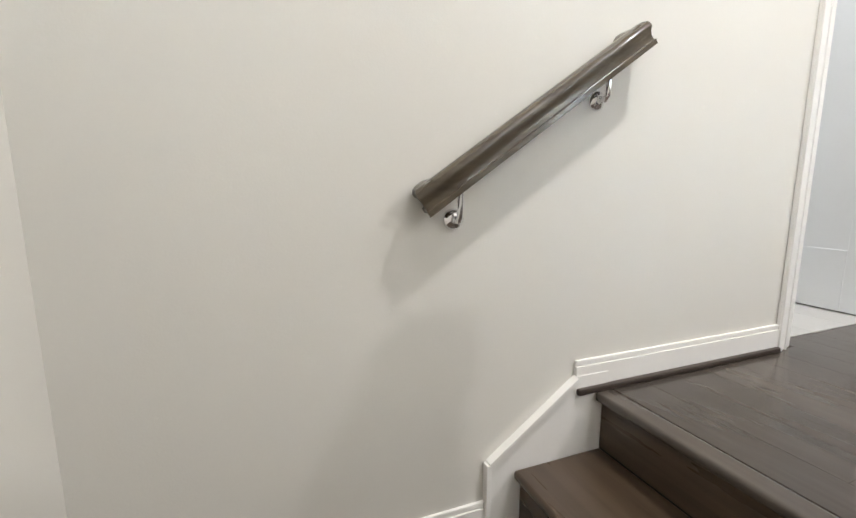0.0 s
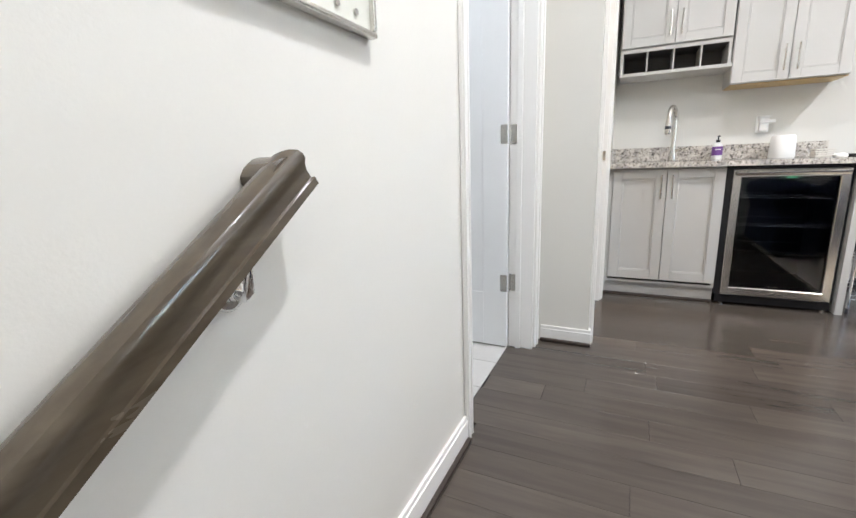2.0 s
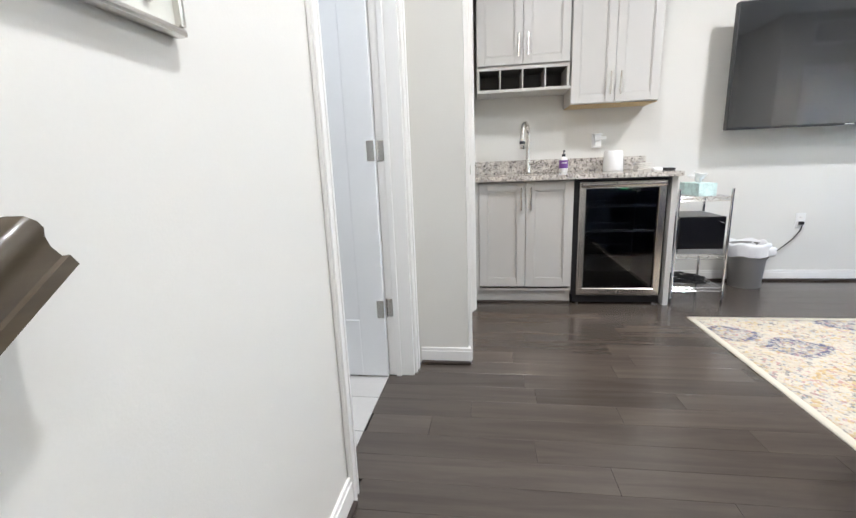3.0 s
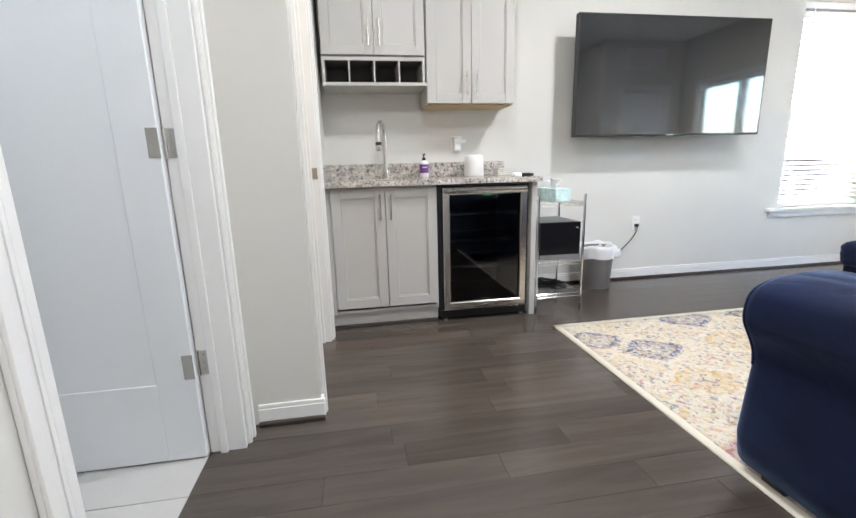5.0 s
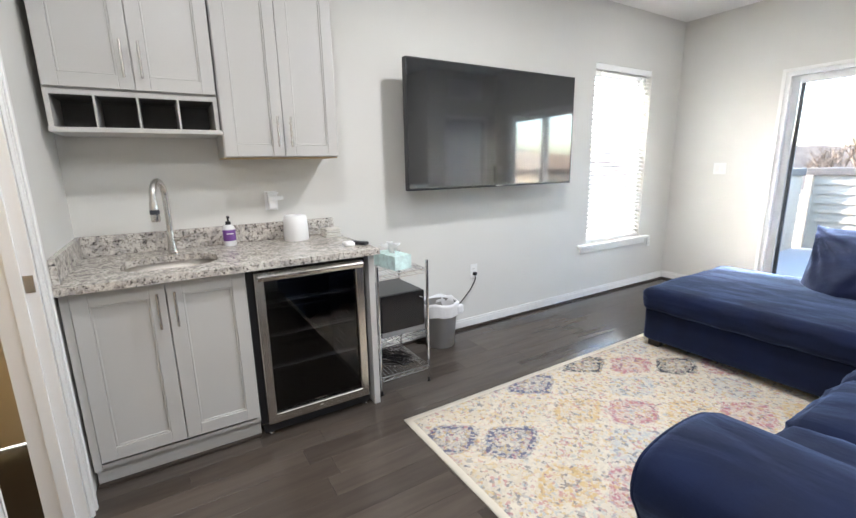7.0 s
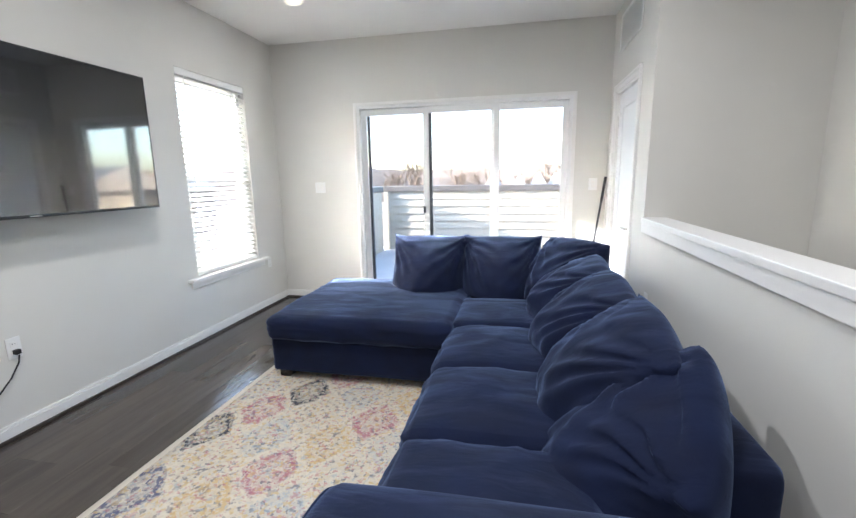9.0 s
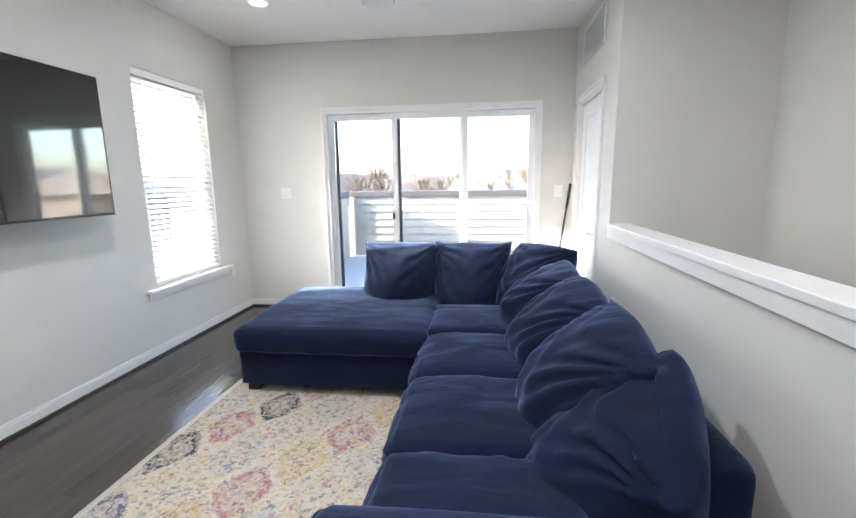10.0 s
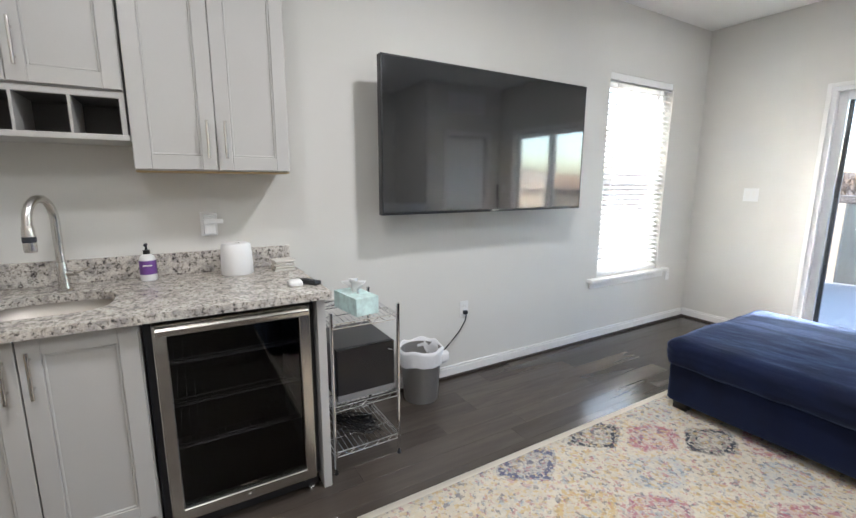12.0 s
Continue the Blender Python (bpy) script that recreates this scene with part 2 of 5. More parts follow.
M_WALL = mat("wall_paint", (0.67, 0.655, 0.615), 0.75, vary=0.025, scale=1.2, fine=220, bump=0.12)
M_CEIL = mat("ceiling_paint", (0.87, 0.86, 0.84), 0.85, vary=0.02, scale=1.0, fine=200, bump=0.1)
M_TRIM = mat("white_trim", (0.80, 0.79, 0.77), 0.35, vary=0.02, scale=4, fine=90, bump=0.05)
M_DOOR = mat("door_paint", (0.76, 0.77, 0.78), 0.38, vary=0.02, scale=4, fine=90, bump=0.05)
M_PLANK = wood_mat("dark_floor_boards", (0.062, 0.051, 0.043), (0.077, 0.064, 0.054), 0.20, "Y", 0.20)
M_SUBFLOOR = mat("subfloor", (0.015, 0.012, 0.01), 0.7)
M_SHOE = mat("dark_shoe_moulding", (0.045, 0.034, 0.028), 0.35, vary=0.15)
M_TREAD = wood_mat("stair_tread_wood", (0.05, 0.034, 0.022), (0.085, 0.058, 0.038), 0.3, "Y", 0.1)
M_RAIL = wood_mat("handrail_wood", (0.060, 0.046, 0.031), (0.092, 0.073, 0.050), 0.24, "X", 0.0, 0.4)
M_TILE = mat("bath_tile", (0.46, 0.45, 0.43), 0.4, vary=0.06, scale=5, random_tone=0.04)
M_CAB = mat("grey_cabinet_paint", (0.50, 0.488, 0.465), 0.42, vary=0.025, scale=3, fine=120, bump=0.04)
M_CUBBY = mat("cubby_inside", (0.10, 0.095, 0.09), 0.6)
M_GRANITE = granite_mat()
M_STEEL = mat("brushed_steel", (0.62, 0.59, 0.55), 0.25, 1.0, vary=0.04, fine=30, stretch=(1, 1, 8))
M_SINK = mat("satin_steel_bowl", (0.42, 0.39, 0.35), 0.42, 1.0, vary=0.05, fine=30)
M_BAND = mat("grey_enamel_band", (0.20, 0.20, 0.20), 0.35, vary=0.05)
M_NICKEL = mat("satin_nickel", (0.66, 0.64, 0.61), 0.25, 1.0, vary=0.04)
M_CHROME = mat("chrome", (0.80, 0.80, 0.81), 0.09, 1.0, vary=0.03)
M_BLACK = mat("black_plastic", (0.012, 0.012, 0.014), 0.4, vary=0.1)
M_SCREEN = mat("tv_screen", (0.006, 0.007, 0.009), 0.07, spec=1.0, vary=0.02, rough_vary=0.02, coat=1.0)
M_GLOSS = mat("glossy_black_front", (0.008, 0.008, 0.010), 0.14, spec=0.4, vary=0.05)
M_DARKGLASS = glass_mat("smoked_glass", (0.21, 0.215, 0.23))
M_GLASS = glass_mat("clear_glass", (0.97, 0.985, 0.98))
M_FABRIC = mat("navy_microfibre", (0.0058, 0.0098, 0.032), 0.9, vary=0.5, scale=6, fine=420, bump=0.25, spec=0.2, sheen=0.3)
_f = M_FABRIC.node_tree
_old = _f.nodes["Bump"]
_wn, _wb, _tc = _f.nodes.new("ShaderNodeTexNoise"), _f.nodes.new("ShaderNodeBump"), _f.nodes.new("ShaderNodeTexCoord")
_wn.inputs["Scale"].default_value, _wn.inputs["Detail"].default_value, _wn.inputs["Distortion"].default_value = 9.0, 3.0, 1.6
_wb.inputs["Strength"].default_value, _wb.inputs["Distance"].default_value = 0.24, 0.012
_ws = _f.nodes.new("ShaderNodeMapping")
_ws.inputs["Scale"].default_value = (0.55, 1.5, 0.9)
_f.links.new(_tc.outputs["Object"], _ws.inputs[0])
_f.links.new(_ws.outputs[0], _wn.inputs["Vector"])
# brushed nap: patches where the pile lies the other way catch more light
_nap, _nr = _f.nodes.new("ShaderNodeTexNoise"), _f.nodes.new("ShaderNodeMapRange")
_nap.inputs["Scale"].default_value, _nap.inputs["Detail"].default_value, _nap.inputs["Distortion"].default_value = 4.5, 4.0, 1.2
_f.links.new(_ws.outputs[0], _nap.inputs["Vector"])
_f.links.new(_nap.outputs[0], _nr.inputs[0])
_nr.inputs[1].default_value, _nr.inputs[2].default_value, _nr.inputs[3].default_value, _nr.inputs[4].default_value = 0.42, 0.62, 0.20, 0.52
_f.links.new(_nr.outputs[0], _f.nodes["Principled BSDF"].inputs["Sheen Weight"])
_f.links.new(_wn.outputs[0], _wb.inputs["Height"])
_f.links.new(_wb.outputs[0], _old.inputs["Normal"])
M_FOOT = mat("dark_foot", (0.02, 0.016, 0.013), 0.4)
M_RUG = rug_mat()
M_WHITE = mat("white_plastic", (0.80, 0.80, 0.79), 0.35, vary=0.02)
M_BLIND = mat("blind_slat", (0.84, 0.84, 0.82), 0.5, vary=0.02)
M_VINYL = mat("white_vinyl", (0.80, 0.80, 0.80), 0.4, vary=0.02)
M_DARKSEAL = mat("dark_seal", (0.04, 0.045, 0.055), 0.5)
M_SIDING = mat("cream_siding", (0.37, 0.325, 0.26), 0.6, vary=0.05, scale=2, fine=40, bump=0.1)
M_CAP = mat("parapet_cap", (0.075, 0.065, 0.06), 0.55, vary=0.08)
M_DECK = mat("deck_surface", (0.34, 0.325, 0.315), 0.7, vary=0.1, scale=6)
M_PURPLE = mat("purple_label", (0.16, 0.06, 0.27), 0.4)
M_PAPER = mat("white_paper", (0.82, 0.82, 0.81), 0.9, vary=0.03, fine=90, bump=0.2)
M_TEAL = mat("tissue_box_print", (0.60, 0.76, 0.73), 0.6, vary=0.30, scale=22, fine=60)
M_BAG = mat("bin_liner", (0.74, 0.74, 0.75), 0.3, vary=0.05, scale=20, fine=60, bump=0.3)
M_BIN = mat("bin_mesh", (0.30, 0.29, 0.28), 0.45, 0.4, vary=0.1, fine=300, bump=0.5)
M_COASTER = mat("stone_coaster", (0.66, 0.63, 0.58), 0.6, vary=0.1, scale=20)
M_PICTURE = mat("picture_board", (0.62, 0.62, 0.56), 0.5, vary=0.04)
M_CLOSET = mat("closet_paint", (0.62, 0.54, 0.38), 0.8, vary=0.03)
M_GROUND = mat("winter_ground", (0.14, 0.11, 0.08), 0.95, vary=0.3, scale=0.02, fine=0.4)
M_HILL = mat("winter_woods", (0.20, 0.155, 0.125), 0.95, vary=0.35, scale=0.03, fine=0.5)
M_BARK = mat("bare_bark", (0.10, 0.07, 0.05), 0.9, vary=0.2)
M_ROOF = mat("roof_shingle", (0.30, 0.28, 0.26), 0.8, vary=0.15)
M_FACADE = mat("far_facade", (0.36, 0.33, 0.29), 0.8, vary=0.08)
M_BRICK = mat("brown_brick_facade", (0.06, 0.05, 0.045), 0.85, vary=0.12, scale=2, fine=12)
M_CAN = glow_mat("lit_downlight_and_fill_lens", (1.0, 0.90, 0.62), 0.09)
M_LED = glow_mat("green_led", (0.1, 0.9, 0.3), 0.12)


# ---- building helpers ----
def add_box(bm, lo, hi, bevel=0.0, seg=2):
    lo, hi = Vector(lo), Vector(hi)
    made = bmesh.ops.create_cube(bm, size=1, matrix=Matrix.LocRotScale((lo + hi) / 2, None, hi - lo))["verts"]
    if bevel:
        edges = list({e for v in made for e in v.link_edges})
        bmesh.ops.bevel(bm, geom=edges, offset=bevel, segments=seg, profile=0.6, affect="EDGES")
    return bm


def box(lo, hi, bevel=0.0, seg=2):
    return add_box(bmesh.new(), lo, hi, bevel, seg)


def add_rod(bm, a, b, r, n=10, r2=None):
    a, b = Vector(a), Vector(b)
    d = b - a
    m = Matrix.Translation((a + b) / 2) @ d.to_track_quat("Z", "Y").to_matrix().to_4x4()
    bmesh.ops.create_cone(bm, cap_ends=True, segments=n, radius1=r, radius2=r if r2 is None else r2, depth=d.length, matrix=m)
    return bm


def rod(a, b, r, n=10, r2=None):
    return add_rod(bmesh.new(), a, b, r, n, r2)


def add_sweep(bm, points, r, n=8):
    """A round tube along points."""
    pts = [Vector(p) for p in points]
    rings, side = [], None
    for k, p in enumerate(pts):
        d = (pts[min(k + 1, len(pts) - 1)] - pts[max(k - 1, 0)]).normalized()
        if side is None:
            side = d.orthogonal().normalized()
        side = (side - d * side.dot(d)).normalized()
        other = d.cross(side)
        rings.append([bm.verts.new(p + r * (math.cos(t) * side + math.sin(t) * other)) for t in (2 * math.pi * i / n for i in range(n))])
    for a, b in zip(rings, rings[1:]):
        for i in range(n):
            bm.faces.new((a[i], a[(i + 1) % n], b[(i + 1) % n], b[i]))
    bm.faces.new(rings[0][::-1])
    bm.faces.new(rings[-1])
    return bm


def sweep(points, r, n=8):
    return add_sweep(bmesh.new(), points, r, n)


def add_lathe(bm, profile, centre=(0, 0, 0), n=28):
    """A turned shape from (radius, height) pairs."""
    c = Vector(centre)
    rings = [[bm.verts.new(c + Vector((r * math.cos(2 * math.pi * i / n), r * math.sin(2 * math.pi * i / n), z))) for i in range(n)] for r, z in profile]
    for a, b in zip(rings, rings[1:]):
        for i in range(n):
            bm.faces.new((a[i], a[(i + 1) % n], b[(i + 1) % n], b[i]))
    bm.faces.new(rings[0][::-1])
    bm.faces.new(rings[-1])
    return bm


def lathe(profile, centre=(0, 0, 0), n=28):
    return add_lathe(bmesh.new(), profile, centre, n)


def add_prism(bm, outline, axis, lo, hi):
    """An outline of (a, b) pairs pushed along one axis; a, b are the two other axes in order x, y, z."""
    def at(a, b, c):
        return {"x": (c, a, b), "y": (a, c, b), "z": (a, b, c)}[axis]
    one = [bm.verts.new(at(a, b, lo)) for a, b in outline]
    two = [bm.verts.new(at(a, b, hi)) for a, b in outline]
    n = len(outline)
    for i in range(n):
        bm.faces.new((one[i], one[(i + 1) % n], two[(i + 1) % n], two[i]))
    bm.faces.new(one[::-1])
    bm.faces.new(two)
    return bm


def prism(outline, axis, lo, hi):
    return add_prism(bmesh.new(), outline, axis, lo, hi)


def part(name, bm, material, parent=None, label="", smooth=False):
    """Links a bmesh as one mesh object, under a thing or a part."""
    bmesh.ops.recalc_face_normals(bm, faces=bm.faces)
    me = bpy.data.meshes.new(name)
    bm.to_mesh(me)
    bm.free()
    me.materials.append(material)
    ob = new(name, me)
    if smooth:
        for poly in me.polygons:
            poly.use_smooth = True
        if smooth != "all":
            me.set_sharp_from_angle(angle=radians(smooth if smooth is not True else 40))
    if parent is not None:
        ob.parent = parent
        if parent.type != "EMPTY" or parent.location.length > 0:
            bpy.context.view_layer.update()
            ob.matrix_parent_inverse = Matrix.Identity(4)
    if label:
        tagged(ob, label)
    return ob


def thing(name, label, category, at=(0, 0, 0), group=""):
    """An Empty at a thing's base; its parts are built round that base."""
    ob = new(name)
    ob.location = at
    ob.empty_display_size = 0.1
    return tagged(ob, label, category, group)


def struct(name, bm, material, label="", category="", parent=None, smooth=False):
    ob = part(name, bm, material, parent, "", smooth)
    return tagged(ob, label, category, "", "structure")


def puff(half, r, bulge=(0, 0, 0), n=14, shape=None, wrinkle=0.0, seed=0.0):
    """A stuffed cushion: a rounded box with swollen faces, an optional reshaping and wrinkles."""
    bm = bmesh.new()
    h = Vector(half)
    steps = sorted({-1 + 2 * i / n for i in range(n + 1)} | {-0.96, -0.88, 0.88, 0.96})
    seen = {}

    def vert(c):
        key = tuple(round(t, 4) for t in c)
        if key not in seen:
            q = Vector([c[i] * h[i] for i in range(3)])
            inner = Vector([max(-(h[i] - r), min(h[i] - r, q[i])) for i in range(3)])
            d = q - inner
            p = inner + d.normalized() * r if d.length > 1e-9 else q
            for i in range(3):
                j, k = (i + 1) % 3, (i + 2) % 3
                p[i] += bulge[i] * c[i] * (1 - c[j] ** 2) * (1 - c[k] ** 2)
            if shape:
                p = Vector(shape(p, Vector(c)))
            if wrinkle:
                s = Vector((p.x * 5, p.y * 5, p.z * 5)) + Vector((seed, seed * 1.7, 0))
                w = 1 - abs(noise.noise(s)) * 2.2
                fold = 1 - abs(noise.noise(Vector((s.x * 2.0 + s.z, s.y * 1.1, s.z * 3.2)))) * 2.4
                p += p.normalized() * wrinkle * ((w ** 3 if w > 0 else 0) + 0.75 * (fold ** 2 if fold > 0 else 0)) + Vector((1, 1, 1)) * wrinkle * 0.5 * noise.noise(s * 0.6)
            seen[key] = bm.verts.new(p)
        return seen[key]

    for axis in range(3):
        for sign in (-1, 1):
            for a0, a1 in zip(steps, steps[1:]):
                for b0, b1 in zip(steps, steps[1:]):
                    corners = []
                    for a, b in ((a0, b0), (a1, b0), (a1, b1), (a0, b1)):
                        c = [0, 0, 0]
                        c[axis], c[(axis + 1) % 3], c[(axis + 2) % 3] = sign, a, b
                        corners.append(vert(c))
                    bm.faces.new(corners)
    return bm


# ---- the large structure ----
CEIL = 2.76
NY = 1.925        # stair wall
NR = 1.865        # bathroom door wall, a little forward of it
BY = 1.60         # wall of the second door, by the bar
EX = 4.94         # bar, screen and window wall
SY = -3.70        # sliding door wall
WX = 1.475        # closet wall and half wall
HY = -2.36        # where the half wall begins
T = 0.12


def wall(name, boxes, label, material=None):
    bm = bmesh.new()
    for lo, hi in boxes:
        add_box(bm, lo, hi)
    return struct(name, bm, material or M_WALL, label, "wall")


LOW = -0.36
D1 = (2.40, 3.19)
wall("wall_north", [((0.12, NY, LOW - 0.1), (D1[0], 2.0, CEIL)), ((D1[0], NR, 2.06), (D1[1], 1.985, CEIL)), ((D1[1], NR, 0), (3.32, 1.985, CEIL))],
     "warm off-white painted wall along the stairs")
D2 = (3.42, 4.13)
wall("wall_bump", [((3.32, BY, 0), (D2[0], 1.985, CEIL)), ((D2[0], BY, 2.06), (D2[1], BY + T, CEIL)), ((D2[1], BY, 0), (EX + T, BY + T, CEIL))],
     "off-white wall with a cased doorway beside the bar")
WIN = (-3.18, -2.31, 0.555, 2.235)
wall("wall_east", [((EX, WIN[1], 0), (EX + T, BY, CEIL)), ((EX, SY - T, 0), (EX + T, WIN[0], CEIL)), ((EX, WIN[0], 0), (EX + T, WIN[1], WIN[2])), ((EX, WIN[0], WIN[3]), (EX + T, WIN[1], CEIL))],
     "off-white wall behind the bar and the television")
SL = (1.808, 3.993, 2.098)
wall("wall_south", [((SL[1], SY - T, 0), (EX, SY, CEIL)), ((WX - T, SY - T, 0), (SL[0], SY, CEIL)), ((SL[0], SY - T, SL[2]), (SL[1], SY, CEIL))],
     "off-white wall around the sliding balcony door")
D3 = (-3.44, -2.72)
wall("wall_west", [((WX - T, SY, 0), (WX, D3[0], CEIL)), ((WX - T, D3[0], 2.05), (WX, D3[1], CEIL)), ((WX - T, D3[1], 0), (WX, HY, CEIL))],
     "off-white closet wall beside the half wall")
wall("wall_stairwell_south", [((0.38, HY - T, LOW), (WX - T, HY, CEIL))], "shaded off-white end wall of the stairwell")
wall("wall_stairwell_west", [((0.38, HY, LOW), (0.50, -0.5, CEIL))], "off-white outer wall of the stairwell")
wall("wall_landing_west", [((0.12, -0.4, LOW), (0.24, NY, CEIL))], "off-white wall at the end of the stair landing")
wall("wall_landing_return", [((0.24, -0.5, LOW), (0.50, -0.4, CEIL))], "off-white return of the stairwell wall")
wall("wall_closet", [((0.62, SY, 0), (0.74, HY - T, CEIL)), ((0.62, SY - T, 0), (WX - T, SY, CEIL))], "plain closet wall")
wall("wall_bathroom", [((2.08, 2.0, 0), (2.20, 4.1, CEIL)), ((3.20, 1.985, 0), (3.32, 4.1, CEIL)), ((2.20, 4.0, 0), (3.20, 4.1, CEIL))], "plain bathroom wall")
wall("wall_hall", [((3.32, 2.9, 0), (EX + T, 3.0, CEIL)), ((EX, BY + T, 0), (EX + T, 2.9, CEIL)), ((3.32, 1.985, 0), (3.40, 2.9, CEIL))], "tan wall inside the second doorway", M_CLOSET)
struct("ceiling", box((0.0, SY - T, CEIL), (EX + T, 4.1, CEIL + 0.15)), M_CEIL, "flat white painted ceiling", "ceiling")

# half wall with a white cap and apron
half = struct("half_wall", box((WX - T, HY, LOW), (WX, 0.92, 1.028)), M_WALL, "low off-white wall guarding the stairwell", "half wall")
bm = box((WX - T - 0.016, HY + 0.001, 1.029), (WX + 0.021, 0.941, 1.064), 0.005)
add_box(bm, (WX + 0.001, HY + 0.001, 0.965), (WX + 0.014, 0.934, 1.028), 0.003)
struct("half_wall_cap", bm, M_TRIM, "white painted cap and apron on the half wall", "trim", half)

# floors below the boards
struct("floor", box((1.53, SY - T, -0.20), (EX + T, BY + 0.10, -0.012)), M_SUBFLOOR, "dark brown hardwood board floor", "floor")
bm = box((1.53, BY + 0.10, -0.20), (3.32, 1.985, -0.012))
add_box(bm, (3.32, BY + 0.10, -0.20), (EX, 2.9, -0.012))
struct("floor_doorways", bm, M_SUBFLOOR, "dark floor in the doorways", "floor")
struct("floor_bathroom", box((2.20, 1.985, -0.15), (3.20, 4.0, -0.004)), M_SUBFLOOR, "pale tiled bathroom floor", "floor")
struct("floor_landing", box((0.12, HY, LOW - 0.12), (1.53, NY, LOW)), M_TREAD, "brown wooden stair landing", "floor")

# stairs: two risers up from the landing
stairs = thing("staircase", "dark stained wooden steps rising to the upper floor", "stairs", (1.24, 1.4, LOW))
def step_part(name, lo, hi, m, bevel=0.0, label=""):
    o = Vector((1.24, 1.4, LOW))
    return part(name, box(Vector(lo) - o, Vector(hi) - o, bevel, 3), m, stairs, label, True)
step_part("tread", (1.225, 0.925, LOW + 0.155), (1.525, NY - 0.02, -0.18), M_TREAD, 0.011, "brown tread with a rounded nosing")
step_part("riser", (1.25, 0.925, LOW), (1.27, NY - 0.02, LOW + 0.155), M_TREAD)
step_part("riser", (1.525, 0.925, -0.18), (1.545, NY - 0.02, -0.03), M_TREAD)
step_part("nosing", (1.495, 0.925, -0.027), (1.56, NY - 0.02, 0.0015), M_PLANK, 0.011, "dark rounded landing nosing")

# skirt board by the steps
sk = [(1.15, LOW), (1.15, -0.142), (1.43, 0.055), (1.545, 0.055), (1.545, LOW)]
bm = prism(sk, "y", NY - 0.016, NY - 0.001)
struct("stair_skirt", bm, M_TRIM, "white skirt board stepping up beside the stairs", "trim")
bm = bmesh.new()
for off, w in ((0.0, 0.010), (0.016, 0.006)):
    o2 = [(1.15, -0.142 - off - 0.012), (1.15, -0.142 - off), (1.43, 0.055 - off), (1.43, 0.055 - off - 0.012)]
    add_prism(bm, o2, "y", NY - 0.016 - w, NY - 0.0155)
add_box(bm, (1.142, NY - 0.024, LOW), (1.156, NY - 0.001, -0.146), 0.002)
struct("stair_skirt_moulding", bm, M_TRIM, "white moulding along the skirt board", "trim")


def baseboard(name, a, b, side, z=0.0, h=0.088, shoe=True):
    """A baseboard on an axis-aligned wall face from a to b, proud by side (x, y) direction."""
    (ax, ay), (bx_, by_) = a, b
    sx, sy = side
    bm = bmesh.new()
    def strip(t, z0, z1, bev=0.0):
        add_box(bm, (min(ax, bx_, ax + sx * t, bx_ + sx * t), min(ay, by_, ay + sy * t, by_ + sy * t), z0),
                (max(ax, bx_, ax + sx * t, bx_ + sx * t), max(ay, by_, ay + sy * t, by_ + sy * t), z1), bev)
    strip(0.014, z + 0.001, z + h - 0.018, 0.0)
    strip(0.010, z + h - 0.018, z + h, 0.004)
    ob = struct(name, bm, M_TRIM, "white painted baseboard", "baseboard")
    if shoe:
        bm = bmesh.new()
        strip(0.028, z, z + 0.019, 0.006)
        part("shoe_moulding", bm, M_SHOE, ob, "dark quarter-round moulding")
    return ob


baseboard("baseboard_north", (1.432, NY), (2.335, NY), (0, -1), h=0.10)
baseboard("baseboard_landing", (0.24, NY), (1.145, NY), (0, -1), LOW, 0.10, False)
baseboard("baseboard_bump", (3.32, BY - 0.014), (3.32, NR - 0.021), (-1, 0))
baseboard("baseboard_bump_corner", (3.3205, BY), (3.352, BY), (0, -1), shoe=False)
baseboard("baseboard_east", (EX, 0.19), (EX, SY + 0.03), (-1, 0))
baseboard("baseboard_south", (EX, SY), (4.025, SY), (0, 1))
baseboard("baseboard_west", (WX, D3[1] + 0.09), (WX, 0.90), (1, 0))
baseboard("baseboard_half_wall_end", (WX - T, 0.92), (WX, 0.92), (0, 1))
baseboard("baseboard_south_corner", (1.74, SY), (WX + 0.03, SY), (0, 1))


def casing(name, axis, plane, lo, hi, top, out, w=0.065, sides=()):
    """Stepped white casing round a doorway; axis is the wall's run, out the way it stands proud."""
    bm = bmesh.new()
    def slab(a0, a1, z0, z1, t0, t1, bev=0.003, face=None):
        f = plane if face is None else face
        c0, c1 = sorted((f + out * t0, f + out * t1))
        if axis == "x":
            add_box(bm, (a0, c0, z0), (a1, c1, z1), bev)
        else:
            add_box(bm, (c0, a0, z0), (c1, a1, z1), bev)
    faces = dict(sides)
    for s, e in ((lo, -1), (hi, 1)):
        fc = faces.get(e)
        a = sorted((s + e * 0.006, s + e * w))
        slab(a[0], a[1], 0, top + w, 0.001, 0.012, face=fc)
        b2 = sorted((s + e * (w - 0.022), s + e * w))
        slab(b2[0], b2[1], 0, top + w, 0.012, 0.020, face=fc)
        b3 = sorted((s + e * 0.012, s + e * 0.022))
        slab(b3[0], b3[1], 0, top + 0.02, 0.012, 0.0155, face=fc)
    slab(lo - 0.006, hi + 0.006, top + 0.006, top + w, 0.001, 0.0118)
    slab(lo - w, hi + w, top + w - 0.022, top + w + 0.001, 0.012, 0.0195)
    return struct(name, bm, M_TRIM, "white stepped door casing", "trim")


